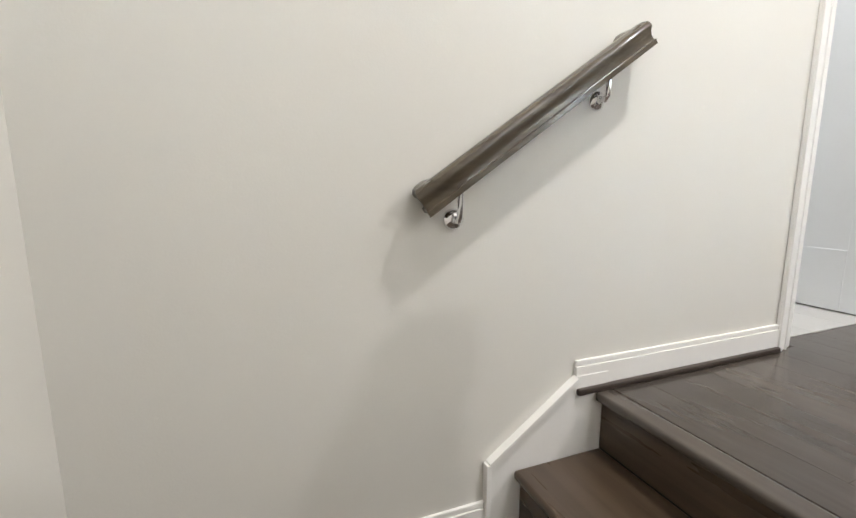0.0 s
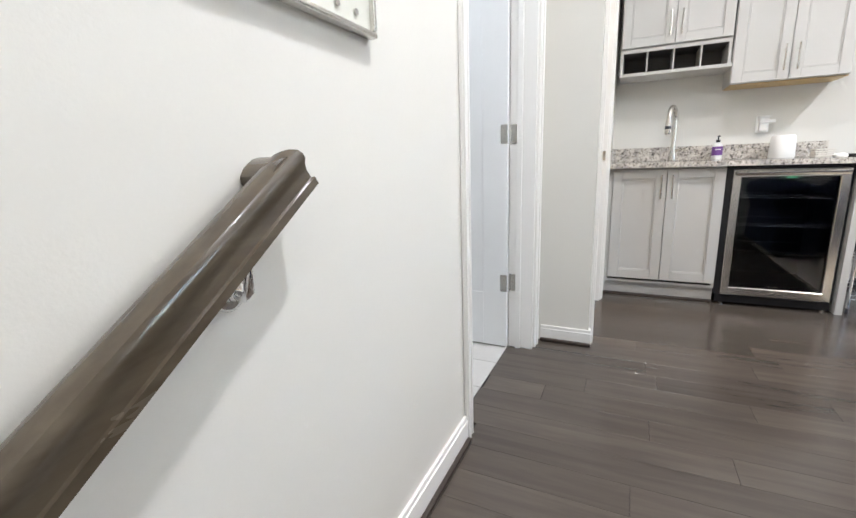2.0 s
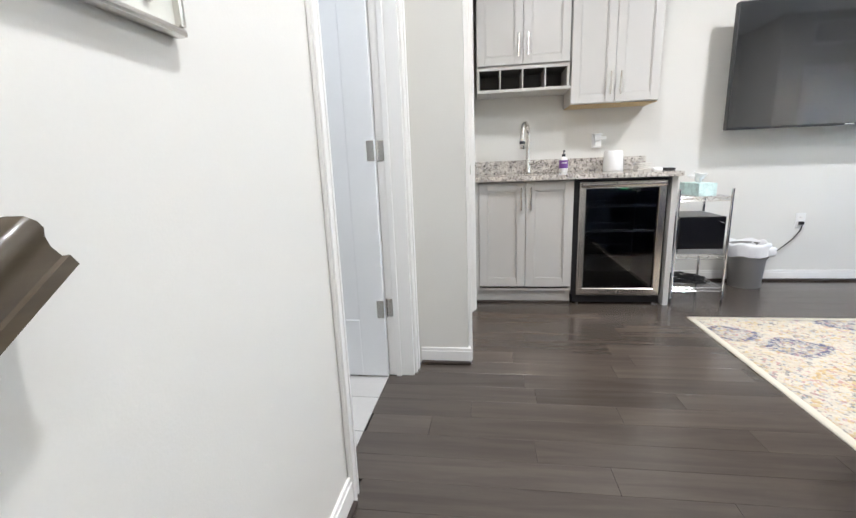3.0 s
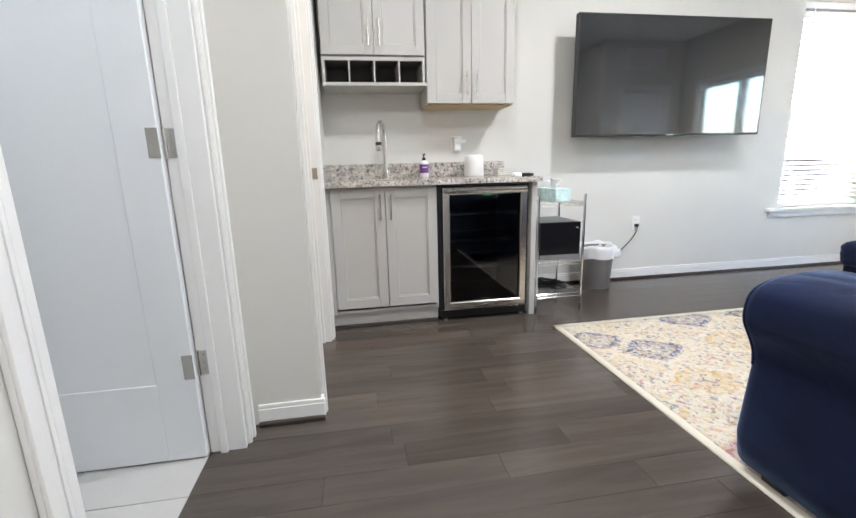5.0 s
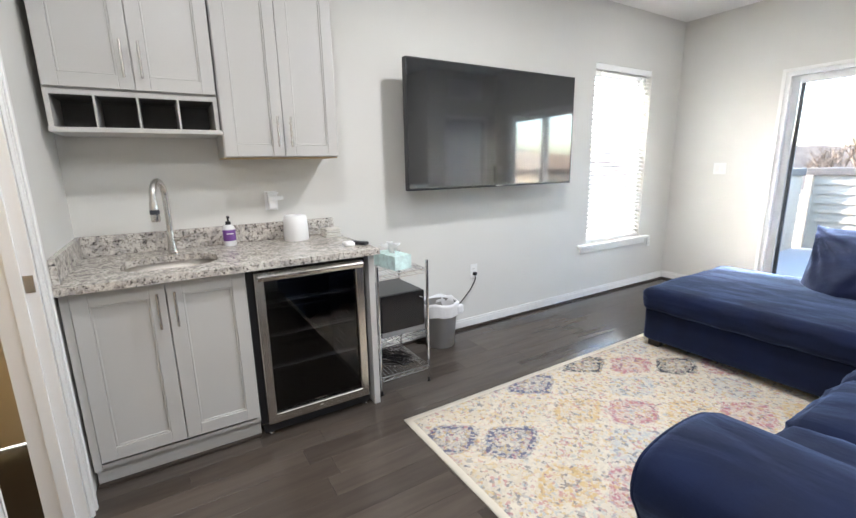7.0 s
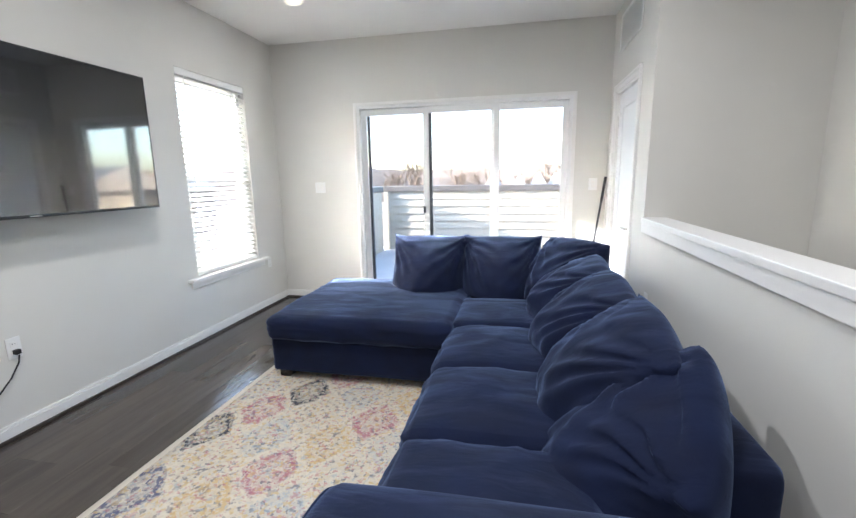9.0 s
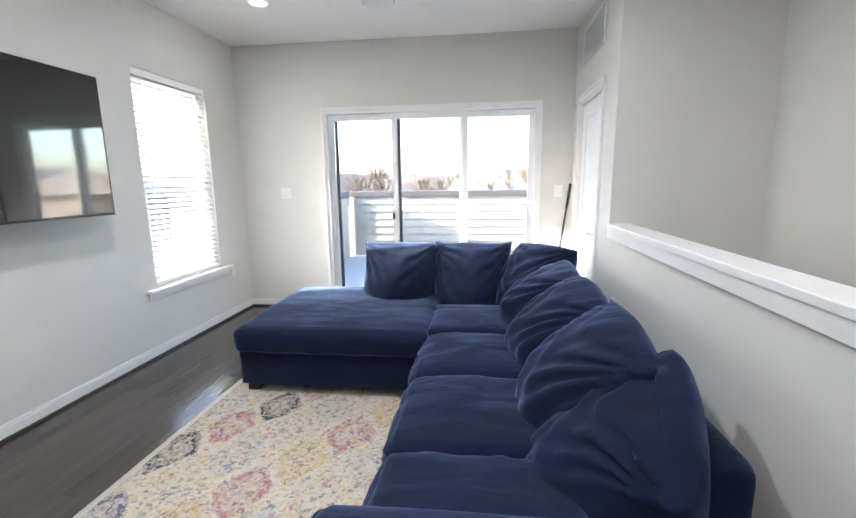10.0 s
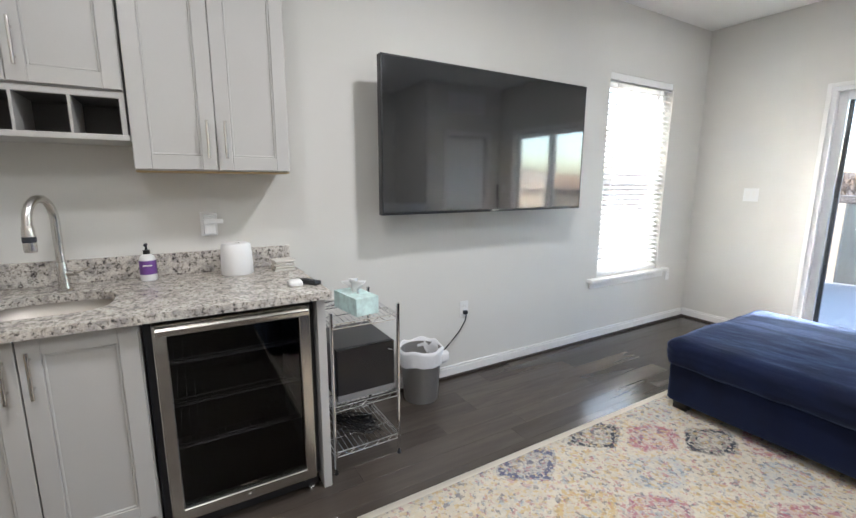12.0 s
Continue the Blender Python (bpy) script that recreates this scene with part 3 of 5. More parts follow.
def jamb(name, axis, lo, hi, top, d0, d1, stop, d0_far=None):
    bm = bmesh.new()
    def slab(a0, a1, z0, z1, c0, c1):
        add_box(bm, (a0, c0, z0) if axis == "x" else (c0, a0, z0), (a1, c1, z1) if axis == "x" else (c1, a1, z1), 0.0015)
    slab(lo - 0.001, lo + 0.018, 0, top, d0, d1)
    slab(hi - 0.018, hi + 0.001, 0, top, d0 if d0_far is None else d0_far, d1)
    slab(lo + 0.018, hi - 0.018, top - 0.018, top - 0.001, d0, d1)
    s0, s1 = stop
    slab(lo + 0.018, lo + 0.030, 0, top - 0.018, s0, s1)
    slab(hi - 0.030, hi - 0.018, 0, top - 0.018, s0, s1)
    return struct(name, bm, M_TRIM, "white door jamb", "trim")


casing("casing_bathroom", "x", NR, D1[0], D1[1], 2.05, -1, sides=((1, NR), (-1, NY)))
jamb("jamb_bathroom", "x", D1[0] + 0.001, D1[1] - 0.001, 2.058, NY - 0.002, 1.986, (NR + 0.06, NR + 0.085), NR - 0.002)
casing("casing_hall", "x", BY, D2[0], D2[1], 2.05, -1)
jamb("jamb_hall", "x", D2[0] + 0.001, D2[1] - 0.001, 2.058, BY - 0.002, BY + T + 0.002, (BY + 0.035, BY + 0.07))
casing("casing_closet", "y", WX, D3[0], D3[1], 2.04, 1)
jamb("jamb_closet", "y", D3[0] + 0.001, D3[1] - 0.001, 2.048, WX - T, WX + 0.002, (WX - 0.09, WX - 0.06))


def door_leaf(name, width, height, label, lever_side=1, hinge_list=()):
    """A leaf in its own axes: hinge edge at y = 0, faces at x = 0 and x = -0.035, foot at z = 0.01; two recessed panels a face."""
    ob = thing(name, label, "door")
    ob["kind"] = "structure"
    core = box((-0.029, 0.0, 0.01), (-0.006, width, height))
    part("leaf", core, M_DOOR, ob)
    for x0, x1 in ((-0.006, 0.0), (-0.035, -0.029)):
        for lo, hi, nm in (((x0, 0, 0.01), (x1, 0.125, height), "stile"), ((x0, width - 0.125, 0.01), (x1, width, height), "stile"),
                           ((x0, 0.125, 0.01), (x1, width - 0.125, 0.30), "rail"), ((x0, 0.125, height - 0.13), (x1, width - 0.125, height), "rail")):
            part(nm, box(lo, hi, 0.0018, 1), M_DOOR, ob)
    return ob


# bathroom door, swung fully in against its hinges
door = door_leaf("door_1", 0.755, 2.035, "white panelled bathroom door standing open")
door.location = (3.172, 1.988, 0)
for z in (0.355, 1.09, 1.82):
    bm = rod((-0.004, -0.006, z - 0.045), (-0.004, -0.006, z + 0.045), 0.0065, 10)
    h = part("hinge", bm, M_NICKEL, door, "satin nickel hinge", True)
    bm = box((-0.0365, 0.0, z - 0.044), (-0.0353, 0.034, z + 0.044), 0.0005, 1)
    add_box(bm, (-0.006, -0.040, z - 0.044), (-0.0012, -0.004, z + 0.044), 0.0005, 1)
    for k in (-0.028, 0.0, 0.028):
        add_rod(bm, (-0.0085, -0.022, z + k), (-0.0055, -0.022, z + k), 0.004, 8)
    part("hinge_plate", bm, M_NICKEL, h)

# closet door beside the balcony door, closed
door = door_leaf("door_3", D3[1] - D3[0] - 0.042, 2.025, "white panelled closet door, closed, with a satin lever")
door.location = (WX - 0.022, D3[0] + 0.021, 0)
bm = lathe([(0.026, 0), (0.026, 0.006), (0.012, 0.010), (0.010, 0.04)], (0, 0, 0), 20)
bmesh.ops.rotate(bm, verts=bm.verts, cent=(0, 0, 0), matrix=Matrix.Rotation(radians(90), 3, "Y"))
bmesh.ops.translate(bm, verts=bm.verts, vec=(0.0, 0.615, 0.93))
add_sweep(bm, [(0.036, 0.615, 0.93), (0.040, 0.58, 0.93), (0.038, 0.50, 0.928)], 0.008, 10)
part("door_handle", bm, M_NICKEL, door, "satin nickel lever handle", True)
for z in (0.30, 1.07, 1.80):
    part("hinge", rod((0.004, -0.008, z - 0.045), (0.004, -0.008, z + 0.045), 0.0065, 10), M_NICKEL, door, "", True)

# latch plate in the second doorway
bm = box((D2[1] - 0.0205, BY + 0.006, 0.945), (D2[1] - 0.0185, BY + 0.034, 1.005), 0.0005, 1)
strike = part("strike_plate", bm, M_NICKEL)
tagged(strike, "small satin nickel strike plate on a white jamb", "strike plate")

# air grille over the closet door
vent = thing("air_vent", "white louvred air return grille high on the wall", "vent", (WX, -3.06, 2.50))
part("backing", box((0.001, -0.31, -0.125), (0.004, 0.31, 0.125)), M_TRIM, vent)
bm = bmesh.new()
for lo, hi in (((0.004, -0.33, -0.145), (0.014, 0.33, -0.12)), ((0.004, -0.33, 0.12), (0.014, 0.33, 0.145)), ((0.004, -0.33, -0.12), (0.014, -0.305, 0.12)), ((0.004, 0.305, -0.12), (0.014, 0.33, 0.12))):
    add_box(bm, lo, hi, 0.002)
part("frame", bm, M_TRIM, vent)
for k in range(13):
    z = -0.108 + k * 0.018
    bm = box((-0.008, -0.304, -0.0008), (0.008, 0.304, 0.0008))
    bmesh.ops.rotate(bm, verts=bm.verts, cent=(0, 0, 0), matrix=Matrix.Rotation(radians(62), 3, "Y"))
    bmesh.ops.translate(bm, verts=bm.verts, vec=(0.010, 0, z))
    part("slat", bm, M_TRIM, vent)


# ---- window ----
def pane(name, lo, hi, parent):
    ob = part(name, box(lo, hi), M_GLASS, parent)
    ob.visible_shadow = False
    return ob


win = tagged(thing("window_1", "white double-hung window with half-open blinds", "window", (EX, (WIN[0] + WIN[1]) / 2, WIN[2])), kind="structure")
hw, hh = (WIN[1] - WIN[0]) / 2, WIN[3] - WIN[2]
bm = bmesh.new()
for lo, hi in (((0.06, -hw + 0.001, 0.001), (0.115, -hw + 0.05, hh)), ((0.06, hw - 0.05, 0.001), (0.115, hw - 0.001, hh)), ((0.06, -hw + 0.05, 0.001), (0.115, hw - 0.05, 0.05)), ((0.06, -hw + 0.05, hh - 0.05), (0.115, hw - 0.05, hh))):
    add_box(bm, lo, hi, 0.003)
part("window_frame", bm, M_VINYL, win)
for nm, z0, z1, x0 in (("lower_sash", 0.05, 0.86, 0.065), ("upper_sash", 0.82, hh - 0.05, 0.09)):
    bm = bmesh.new()
    for lo, hi in (((x0, -hw + 0.05, z0), (x0 + 0.024, -hw + 0.095, z1)), ((x0, hw - 0.095, z0), (x0 + 0.024, hw - 0.05, z1)), ((x0, -hw + 0.095, z0), (x0 + 0.024, hw - 0.095, z0 + 0.045)), ((x0, -hw + 0.095, z1 - 0.045), (x0 + 0.024, hw - 0.095, z1))):
        add_box(bm, lo, hi, 0.003)
    s = part(nm, bm, M_VINYL, win)
    pane("pane", (x0 + 0.010, -hw + 0.095, z0 + 0.045), (x0 + 0.014, hw - 0.095, z1 - 0.045), s)
bm = box((-0.055, -hw - 0.125, -0.030), (0.06, hw + 0.12, -0.001), 0.006)
part("window_sill", bm, M_TRIM, win)
bm = box((-0.016, -hw - 0.09, -0.085), (-0.001, hw + 0.09, -0.031), 0.004)
part("apron", bm, M_TRIM, win)

blinds = thing("window_blinds", "white horizontal slat blinds, lowered and tilted open", "blinds", (EX + 0.03, (WIN[0] + WIN[1]) / 2, WIN[2]))
part("headrail", box((-0.028, -hw + 0.006, hh - 0.055), (0.022, hw - 0.006, hh - 0.002), 0.003), M_BLIND, blinds)
slat = None
for k in range(38):
    z = 0.045 + k * 0.0425
    if slat is None:
        bm = bmesh.new()
        pts = [(-0.024, -0.0025), (-0.012, 0.0), (0.0, 0.0008), (0.012, 0.0), (0.024, -0.0025)]
        add_prism(bm, [(a, b + 0.0012) for a, b in pts] + [(a, b - 0.0012) for a, b in pts[::-1]], "y", -hw + 0.01, hw - 0.01)
        bmesh.ops.rotate(bm, verts=bm.verts, cent=(0, 0, 0), matrix=Matrix.Rotation(radians(-28), 3, "Y"))
        slat = part("slat", bm, M_BLIND, blinds)
        slat.location = (0, 0, z)
    else:
        o = slat.copy()
        scene.collection.objects.link(o)
        o.location = (0, 0, z)
part("bottom_rail", box((-0.024, -hw + 0.01, 0.006), (0.024, hw - 0.01, 0.028), 0.004), M_BLIND, blinds)
for y in (-hw + 0.16, hw - 0.16):
    bm = rod((0.025, y, 0.02), (0.025, y, hh - 0.05), 0.0012, 6)
    add_rod(bm, (-0.025, y, 0.02), (-0.025, y, hh - 0.05), 0.0012, 6)
    part("ladder_cord", bm, M_BLIND, blinds)
part("tilt_wand", rod((-0.034, hw - 0.09, 0.75), (-0.032, hw - 0.09, hh - 0.05), 0.004, 8), M_WHITE, blinds)

# ---- sliding balcony door ----
sl = tagged(thing("sliding_door", "white three-panel sliding glass balcony door, closed", "sliding door", ((SL[0] + SL[1]) / 2, SY, 0)), kind="structure")
w2 = (SL[1] - SL[0]) / 2
bm = bmesh.new()
for lo, hi in (((-w2 + 0.001, -0.115, 0), (-w2 + 0.035, -0.002, SL[2] - 0.001)), ((w2 - 0.035, -0.115, 0), (w2 - 0.001, -0.002, SL[2] - 0.001)), ((-w2 + 0.035, -0.115, SL[2] - 0.035), (w2 - 0.035, -0.002, SL[2] - 0.001)), ((-w2 + 0.035, -0.115, 0), (w2 - 0.035, -0.002, 0.035))):
    add_box(bm, lo, hi, 0.003)
part("door_frame", bm, M_VINYL, sl)
bm = bmesh.new()
for lo, hi in (((-w2 - 0.028, 0.001, 0), (-w2 + 0.004, 0.012, SL[2] + 0.028)), ((w2 - 0.004, 0.001, 0), (w2 + 0.028, 0.012, SL[2] + 0.028)), ((-w2 + 0.004, 0.001, SL[2] - 0.004), (w2 - 0.004, 0.012, SL[2] + 0.028))):
    add_box(bm, lo, hi, 0.004)
part("casing", bm, M_TRIM, sl)
cx = (SL[0] + SL[1]) / 2
for x0, x1, y0, dark in ((3.22 - cx, 3.958 - cx, -0.085, 1), (2.50 - cx, 3.28 - cx, -0.048, 1), (1.843 - cx, 2.59 - cx, -0.085, 0)):
    bm = bmesh.new()
    st = 0.055
    for lo, hi in (((x0, y0, 0.036), (x0 + st, y0 + 0.032, SL[2] - 0.036)), ((x1 - st, y0, 0.036), (x1, y0 + 0.032, SL[2] - 0.036)), ((x0 + st, y0, 0.036), (x1 - st, y0 + 0.032, 0.12)), ((x0 + st, y0, SL[2] - 0.10), (x1 - st, y0 + 0.032, SL[2] - 0.036))):
        add_box(bm, lo, hi, 0.003)
    panel = part("panel", bm, M_VINYL, sl)
    pane("pane", (x0 + st, y0 + 0.013, 0.12), (x1 - st, y0 + 0.018, SL[2] - 0.10), panel)
    if dark:
        part("screen_edge", box((x1 - st - 0.034, y0 - 0.012, 0.037), (x1 - st - 0.004, y0 + 0.010, SL[2] - 0.037), 0.002), M_DARKSEAL, panel, "dark weather strip")
    if y0 > -0.06:
        bm = box((x0 + 0.012, y0 + 0.033, 0.93), (x0 + 0.040, y0 + 0.055, 1.13), 0.008)
        part("handle", bm, M_VINYL, panel, "white pull handle")
# dark stop post seen at the outer edge of the first panel
part("latch", box((3.26 - cx, -0.016, 0.98), (3.285 - cx, 0.0, 1.05), 0.003), M_DARKSEAL, sl)
part("sill_track", box((-w2 + 0.036, -0.09, 0.0355), (w2 - 0.036, -0.005, 0.042)), M_NICKEL, sl)

# ---- balcony and distance ----
struct("balcony_floor", box((-1.2, -7.72, -0.25), (5.05, SY - T, -0.05)), M_DECK, "grey balcony floor", "balcony")


def parapet(name, axis, lo, hi, face, out, label):
    """A solid balcony wall clad in lapped boards on its inner face."""
    ob = thing(name, label, "parapet")
    ob["kind"] = "structure"
    a, b = sorted((face - out * 0.012, face - out * 0.14))
    part("wall_core", box((lo, a, -0.05), (hi, b, 1.09)) if axis == "x" else box((a, lo, -0.05), (b, hi, 1.09)), M_SIDING, ob)
    for k in range(8):
        z = -0.05 + k * 0.1425
        o = [(face - out * 0.0115, z), (face + out * 0.018, z), (face + out * 0.018, z + 0.006), (face - out * 0.002, z + 0.1425), (face - out * 0.0115, z + 0.1425)]
        part("siding_board", prism(o, "x", lo, hi) if axis == "x" else prism(o, "y", lo, hi), M_SIDING, ob)
    a, b = sorted((face + out * 0.05, face - out * 0.19))
    bm = box((lo, a, 1.09), (hi, b, 1.20), 0.008) if axis == "x" else box((a, lo, 1.09), (b, hi, 1.20), 0.008)
    part("cap", bm, M_CAP, ob, "dark grey capping")
    return ob


parapet("balcony_wall_south", "x", -1.2, 4.90, -7.45, 1, "cream lap-sided balcony wall with a dark cap")
parapet("balcony_wall_east", "y", -7.25, SY - T - 0.01, 4.90, -1, "cream lap-sided balcony side wall")
parapet("balcony_wall_west", "y", -7.25, SY - T - 0.01, -1.2, 1, "cream lap-sided balcony side wall in the sun")
part("corner_board", box((4.80, -7.45, -0.05), (4.885, -7.36, 1.088), 0.004), M_SIDING, bpy.data.objects["balcony_wall_south"])

struct("ground", box((-1500, -1500, -8.4), (1500, 1500, -8.0)), M_GROUND, "brown winter ground reaching the horizon", "ground")


def ridge(name, dist, height, base, seed, label, step=6.0, arc=(-70, 110)):
    """A far wooded ridge curving round the open sides."""
    bm = bmesh.new()
    prev = None
    n = 260
    for k in range(n + 1):
        ang = radians(-150 + 200 * k / n)
        d = dist
        x, y = 2 + d * math.cos(ang), -4 + d * math.sin(ang)
        top = base + height * (0.7 + 0.5 * noise.noise((k * 0.05, seed, 0))) + height * 0.12 * noise.noise((k * 0.9, seed, 3))
        row = [bm.verts.new((x, y, -8)), bm.verts.new((x * 1.02, y * 1.02, top)), bm.verts.new((x * 1.25, y * 1.25, -8))]
        if prev:
            for i in range(2):
                bm.faces.new((prev[i], row[i], row[i + 1], prev[i + 1]))
        prev = row
    return struct(name, bm, M_HILL, label, "hills")


ridge("backdrop_hills", 420, 13, 2, 4.2, "low brown wooded hills in the distance")
ridge("backdrop_woods", 170, 5, -1, 9.1, "bare winter woods beyond the houses")


def bare_tree(x, y, base, height, seed):
    rng = random.Random(seed)
    ob = thing("tree", "leafless winter tree far beyond the balcony", "tree", (x, y, base), "bare trees in the distance")
    trunk, crown = bmesh.new(), bmesh.new()

    def grow(p, d, length, r, depth):
        q = p + d * length
        add_rod(trunk if depth < 2 else crown, p, q, r, 5 if depth < 3 else 3, r * 0.65)
        if depth == 5:
            return
        for _ in range(3 if depth else 5):
            side = Vector((rng.uniform(-1, 1), rng.uniform(-1, 1), rng.uniform(-0.1, 0.7)))
            grow(p + d * length * rng.uniform(0.55, 1.0), (d * 0.75 + side * 0.75).normalized(), length * rng.uniform(0.55, 0.75), r * 0.62, depth + 1)

    grow(Vector((0, 0, 0)), Vector((0.03, 0, 1)), height * 0.36, height * 0.024, 0)
    part("trunk", trunk, M_BARK, ob)
    part("crown", crown, M_BARK, ob)


for tx, ty, th, s in ((20.5, -72, 13.5, 1), (6.5, -80, 12.5, 2), (-6.0, -74, 13.2, 3), (-0.5, -82, 13.0, 4), (14.0, -88, 11.8, 5), (26, -84, 12.4, 6), (62, -22, 13.5, 7), (66, -30, 12.5, 8)):
    bare_tree(tx, ty, -8, th * 1.2, s)


def far_house(x, y, apex, w, turn, wall_mat=None):
    ob = thing("townhouse", "distant townhouse with a steep grey gabled roof", "house", (x, y, -8), "townhouses beyond the balcony")
    ob.rotation_euler = (0, 0, radians(turn))
    pitch = 2.2 if w > 2 else 1.5
    e = apex - pitch + 8
    part("wall", box((-w, -4, 0), (w, 4, e)), wall_mat or M_FACADE, ob)
    part("roof", prism([(-w - 0.3, e), (0, e + pitch), (w + 0.3, e)], "y", -4.3, 4.3), M_ROOF, ob)
    for k in (-0.5, 0.5):
        for z in (e - 2.2, e - 5.0):
            f = part("window", box((k * w - 0.5, 4.0, z), (k * w + 0.5, 4.06, z + 1.4)), M_TRIM, ob)
            part("pane", box((k * w - 0.42, 4.06, z + 0.08), (k * w + 0.42, 4.08, z + 1.32)), M_SCREEN, f)
    return ob


for hx, ap in ((5.6, 1.75), (2.2, 1.7), (-0.2, 1.8), (-2.6, 1.75), (-5.0, 1.8)):
    far_house(hx, -58, ap, 0.6, 0)
for hx, hy in ((-44, -26), (-46, -37), (-48, -48)):
    far_house(hx, hy, 3.6, 5.2, -90, M_FACADE)
for hy, ap in ((-4, 3.0), (-14.2, 2.6), (-24.4, 3.0)):
    far_house(30, hy, ap, 5.0, 90, M_BRICK)


# ---- stair fittings ----
RY = 1.882


def handrail():
    a, b = Vector((0.955, RY, 0.558)), Vector((1.553, RY, 0.969))
    d = (b - a).normalized()
    up = Vector((-d.z, 0, d.x))
    rail = thing("handrail", "dark brown glossy wooden handrail returned to the wall", "handrail", (1.25, RY, 0.75))
    o = Vector((1.25, RY, 0.75))
    # across the rail (y) and square to its slope: crowned top, hollow sides, flat plinth
    prof = [(-0.029, 0.012), (-0.029, 0.022), (-0.024, 0.032), (-0.012, 0.038), (0.0, 0.039), (0.012, 0.038), (0.024, 0.032), (0.029, 0.022), (0.029, 0.012),
            (0.024, 0.002), (0.021, -0.012), (0.022, -0.028), (0.028, -0.030), (0.028, -0.046), (-0.028, -0.046), (-0.028, -0.030), (-0.022, -0.028), (-0.021, -0.012), (-0.024, 0.002)]
    prof = [(s * 0.78, t * 0.76) for s, t in prof]
    bm = bmesh.new()
    def loop(p, cut):
        # cut: how far the outer side runs past the inner, so that the ends are mitred
        return [bm.verts.new(p - o + Vector((0, s, 0)) + up * t + d * cut * (-s)) for s, t in prof]
    one, two = loop(a, -0.6), loop(b, 0.6)
    n = len(prof)
    for i in range(n):
        bm.faces.new((one[i], one[(i + 1) % n], two[(i + 1) % n], two[i]))
    bm.faces.new(one[::-1])
    bm.faces.new(two)
    part("rail", bm, M_RAIL, rail, "", 35)
    for p, e in ((a, 1), (b, -1)):
        bm = bmesh.new()
        c = p - o + d * e * 0.026
        ring1 = [bm.verts.new(c + Vector((0, -0.016, 0)) + d * s * 1.2 + up * t * 0.99) for s, t in prof]
        ring2 = [bm.verts.new(c + Vector((0, NY - RY - 0.001, 0)) + d * s * 1.2 + up * t) for s, t in prof]
        for i in range(n):
            bm.faces.new((ring1[i], ring1[(i + 1) % n], ring2[(i + 1) % n], ring2[i]))
        bm.faces.new(ring1[::-1])
        bm.faces.new(ring2)
        part("wall_return", bm, M_RAIL, rail, "", 35)
    for x, z in ((1.046, 0.512), (1.455, 0.810)):
        foot = Vector((x, NY, z)) - o
        bm = lathe([(0.026, 0.001), (0.026, 0.004), (0.021, 0.010), (0.010, 0.014), (0.008, 0.02)], (0, 0, 0), 24)
        bmesh.ops.rotate(bm, verts=bm.verts, cent=(0, 0, 0), matrix=Matrix.Rotation(radians(90), 3, "X"))
        bmesh.ops.translate(bm, verts=bm.verts, vec=foot)
        rise = a.z + (x - a.x) * d.z / d.x - z - 0.0350 / d.x
        add_sweep(bm, [foot + Vector((0, -0.015, 0)), foot + Vector((0, -0.032, -0.003)), foot + Vector((0, -0.041, 0.006)), foot + Vector((0, -0.043, 0.6 * rise)), foot + Vector((0, -0.043, rise))], 0.007, 10)
        br = part("bracket", bm, M_CHROME, rail, "polished chrome wall bracket", True)
        bm = bmesh.new()
        c = foot + Vector((0, -0.043, rise - 0.003))
        vs = [bm.verts.new(c + d * s + Vector((0, t, 0)) + up * u) for u in (0, 0.003) for s, t in ((-0.03, -0.010), (0.03, -0.010), (0.03, 0.010), (-0.03, 0.010))]
        for f in ((0, 1, 2, 3), (7, 6, 5, 4), (0, 4, 5, 1), (1, 5, 6, 2), (2, 6, 7, 3), (3, 7, 4, 0)):
            bm.faces.new([vs[i] for i in f])
        part("saddle", bm, M_CHROME, br)


handrail()


def wall_picture():
    p = thing("wall_picture", "pale framed board with a thin silver frame on the stair wall", "picture", (1.65, NY, 1.206))
    bm = bmesh.new()
    for lo, hi in (((-0.2, -0.022, 0), (0.2, -0.001, 0.012)), ((-0.2, -0.022, 0.488), (0.2, -0.001, 0.5)), ((-0.2, -0.022, 0.012), (-0.188, -0.001, 0.488)), ((0.188, -0.022, 0.012), (0.2, -0.001, 0.488))):
        add_box(bm, lo, hi, 0.005)
    part("frame", bm, M_NICKEL, p, "silver frame", True)
    part("board", box((-0.188, -0.012, 0.012), (0.188, -0.004, 0.488)), M_PICTURE, p)
    for x, z in ((0.140, 0.034), (0.085, 0.034), (0.03, 0.034)):
        part("stud", rod((x, -0.012, z), (x, -0.016, z), 0.006, 10), M_NICKEL, p)


wall_picture()


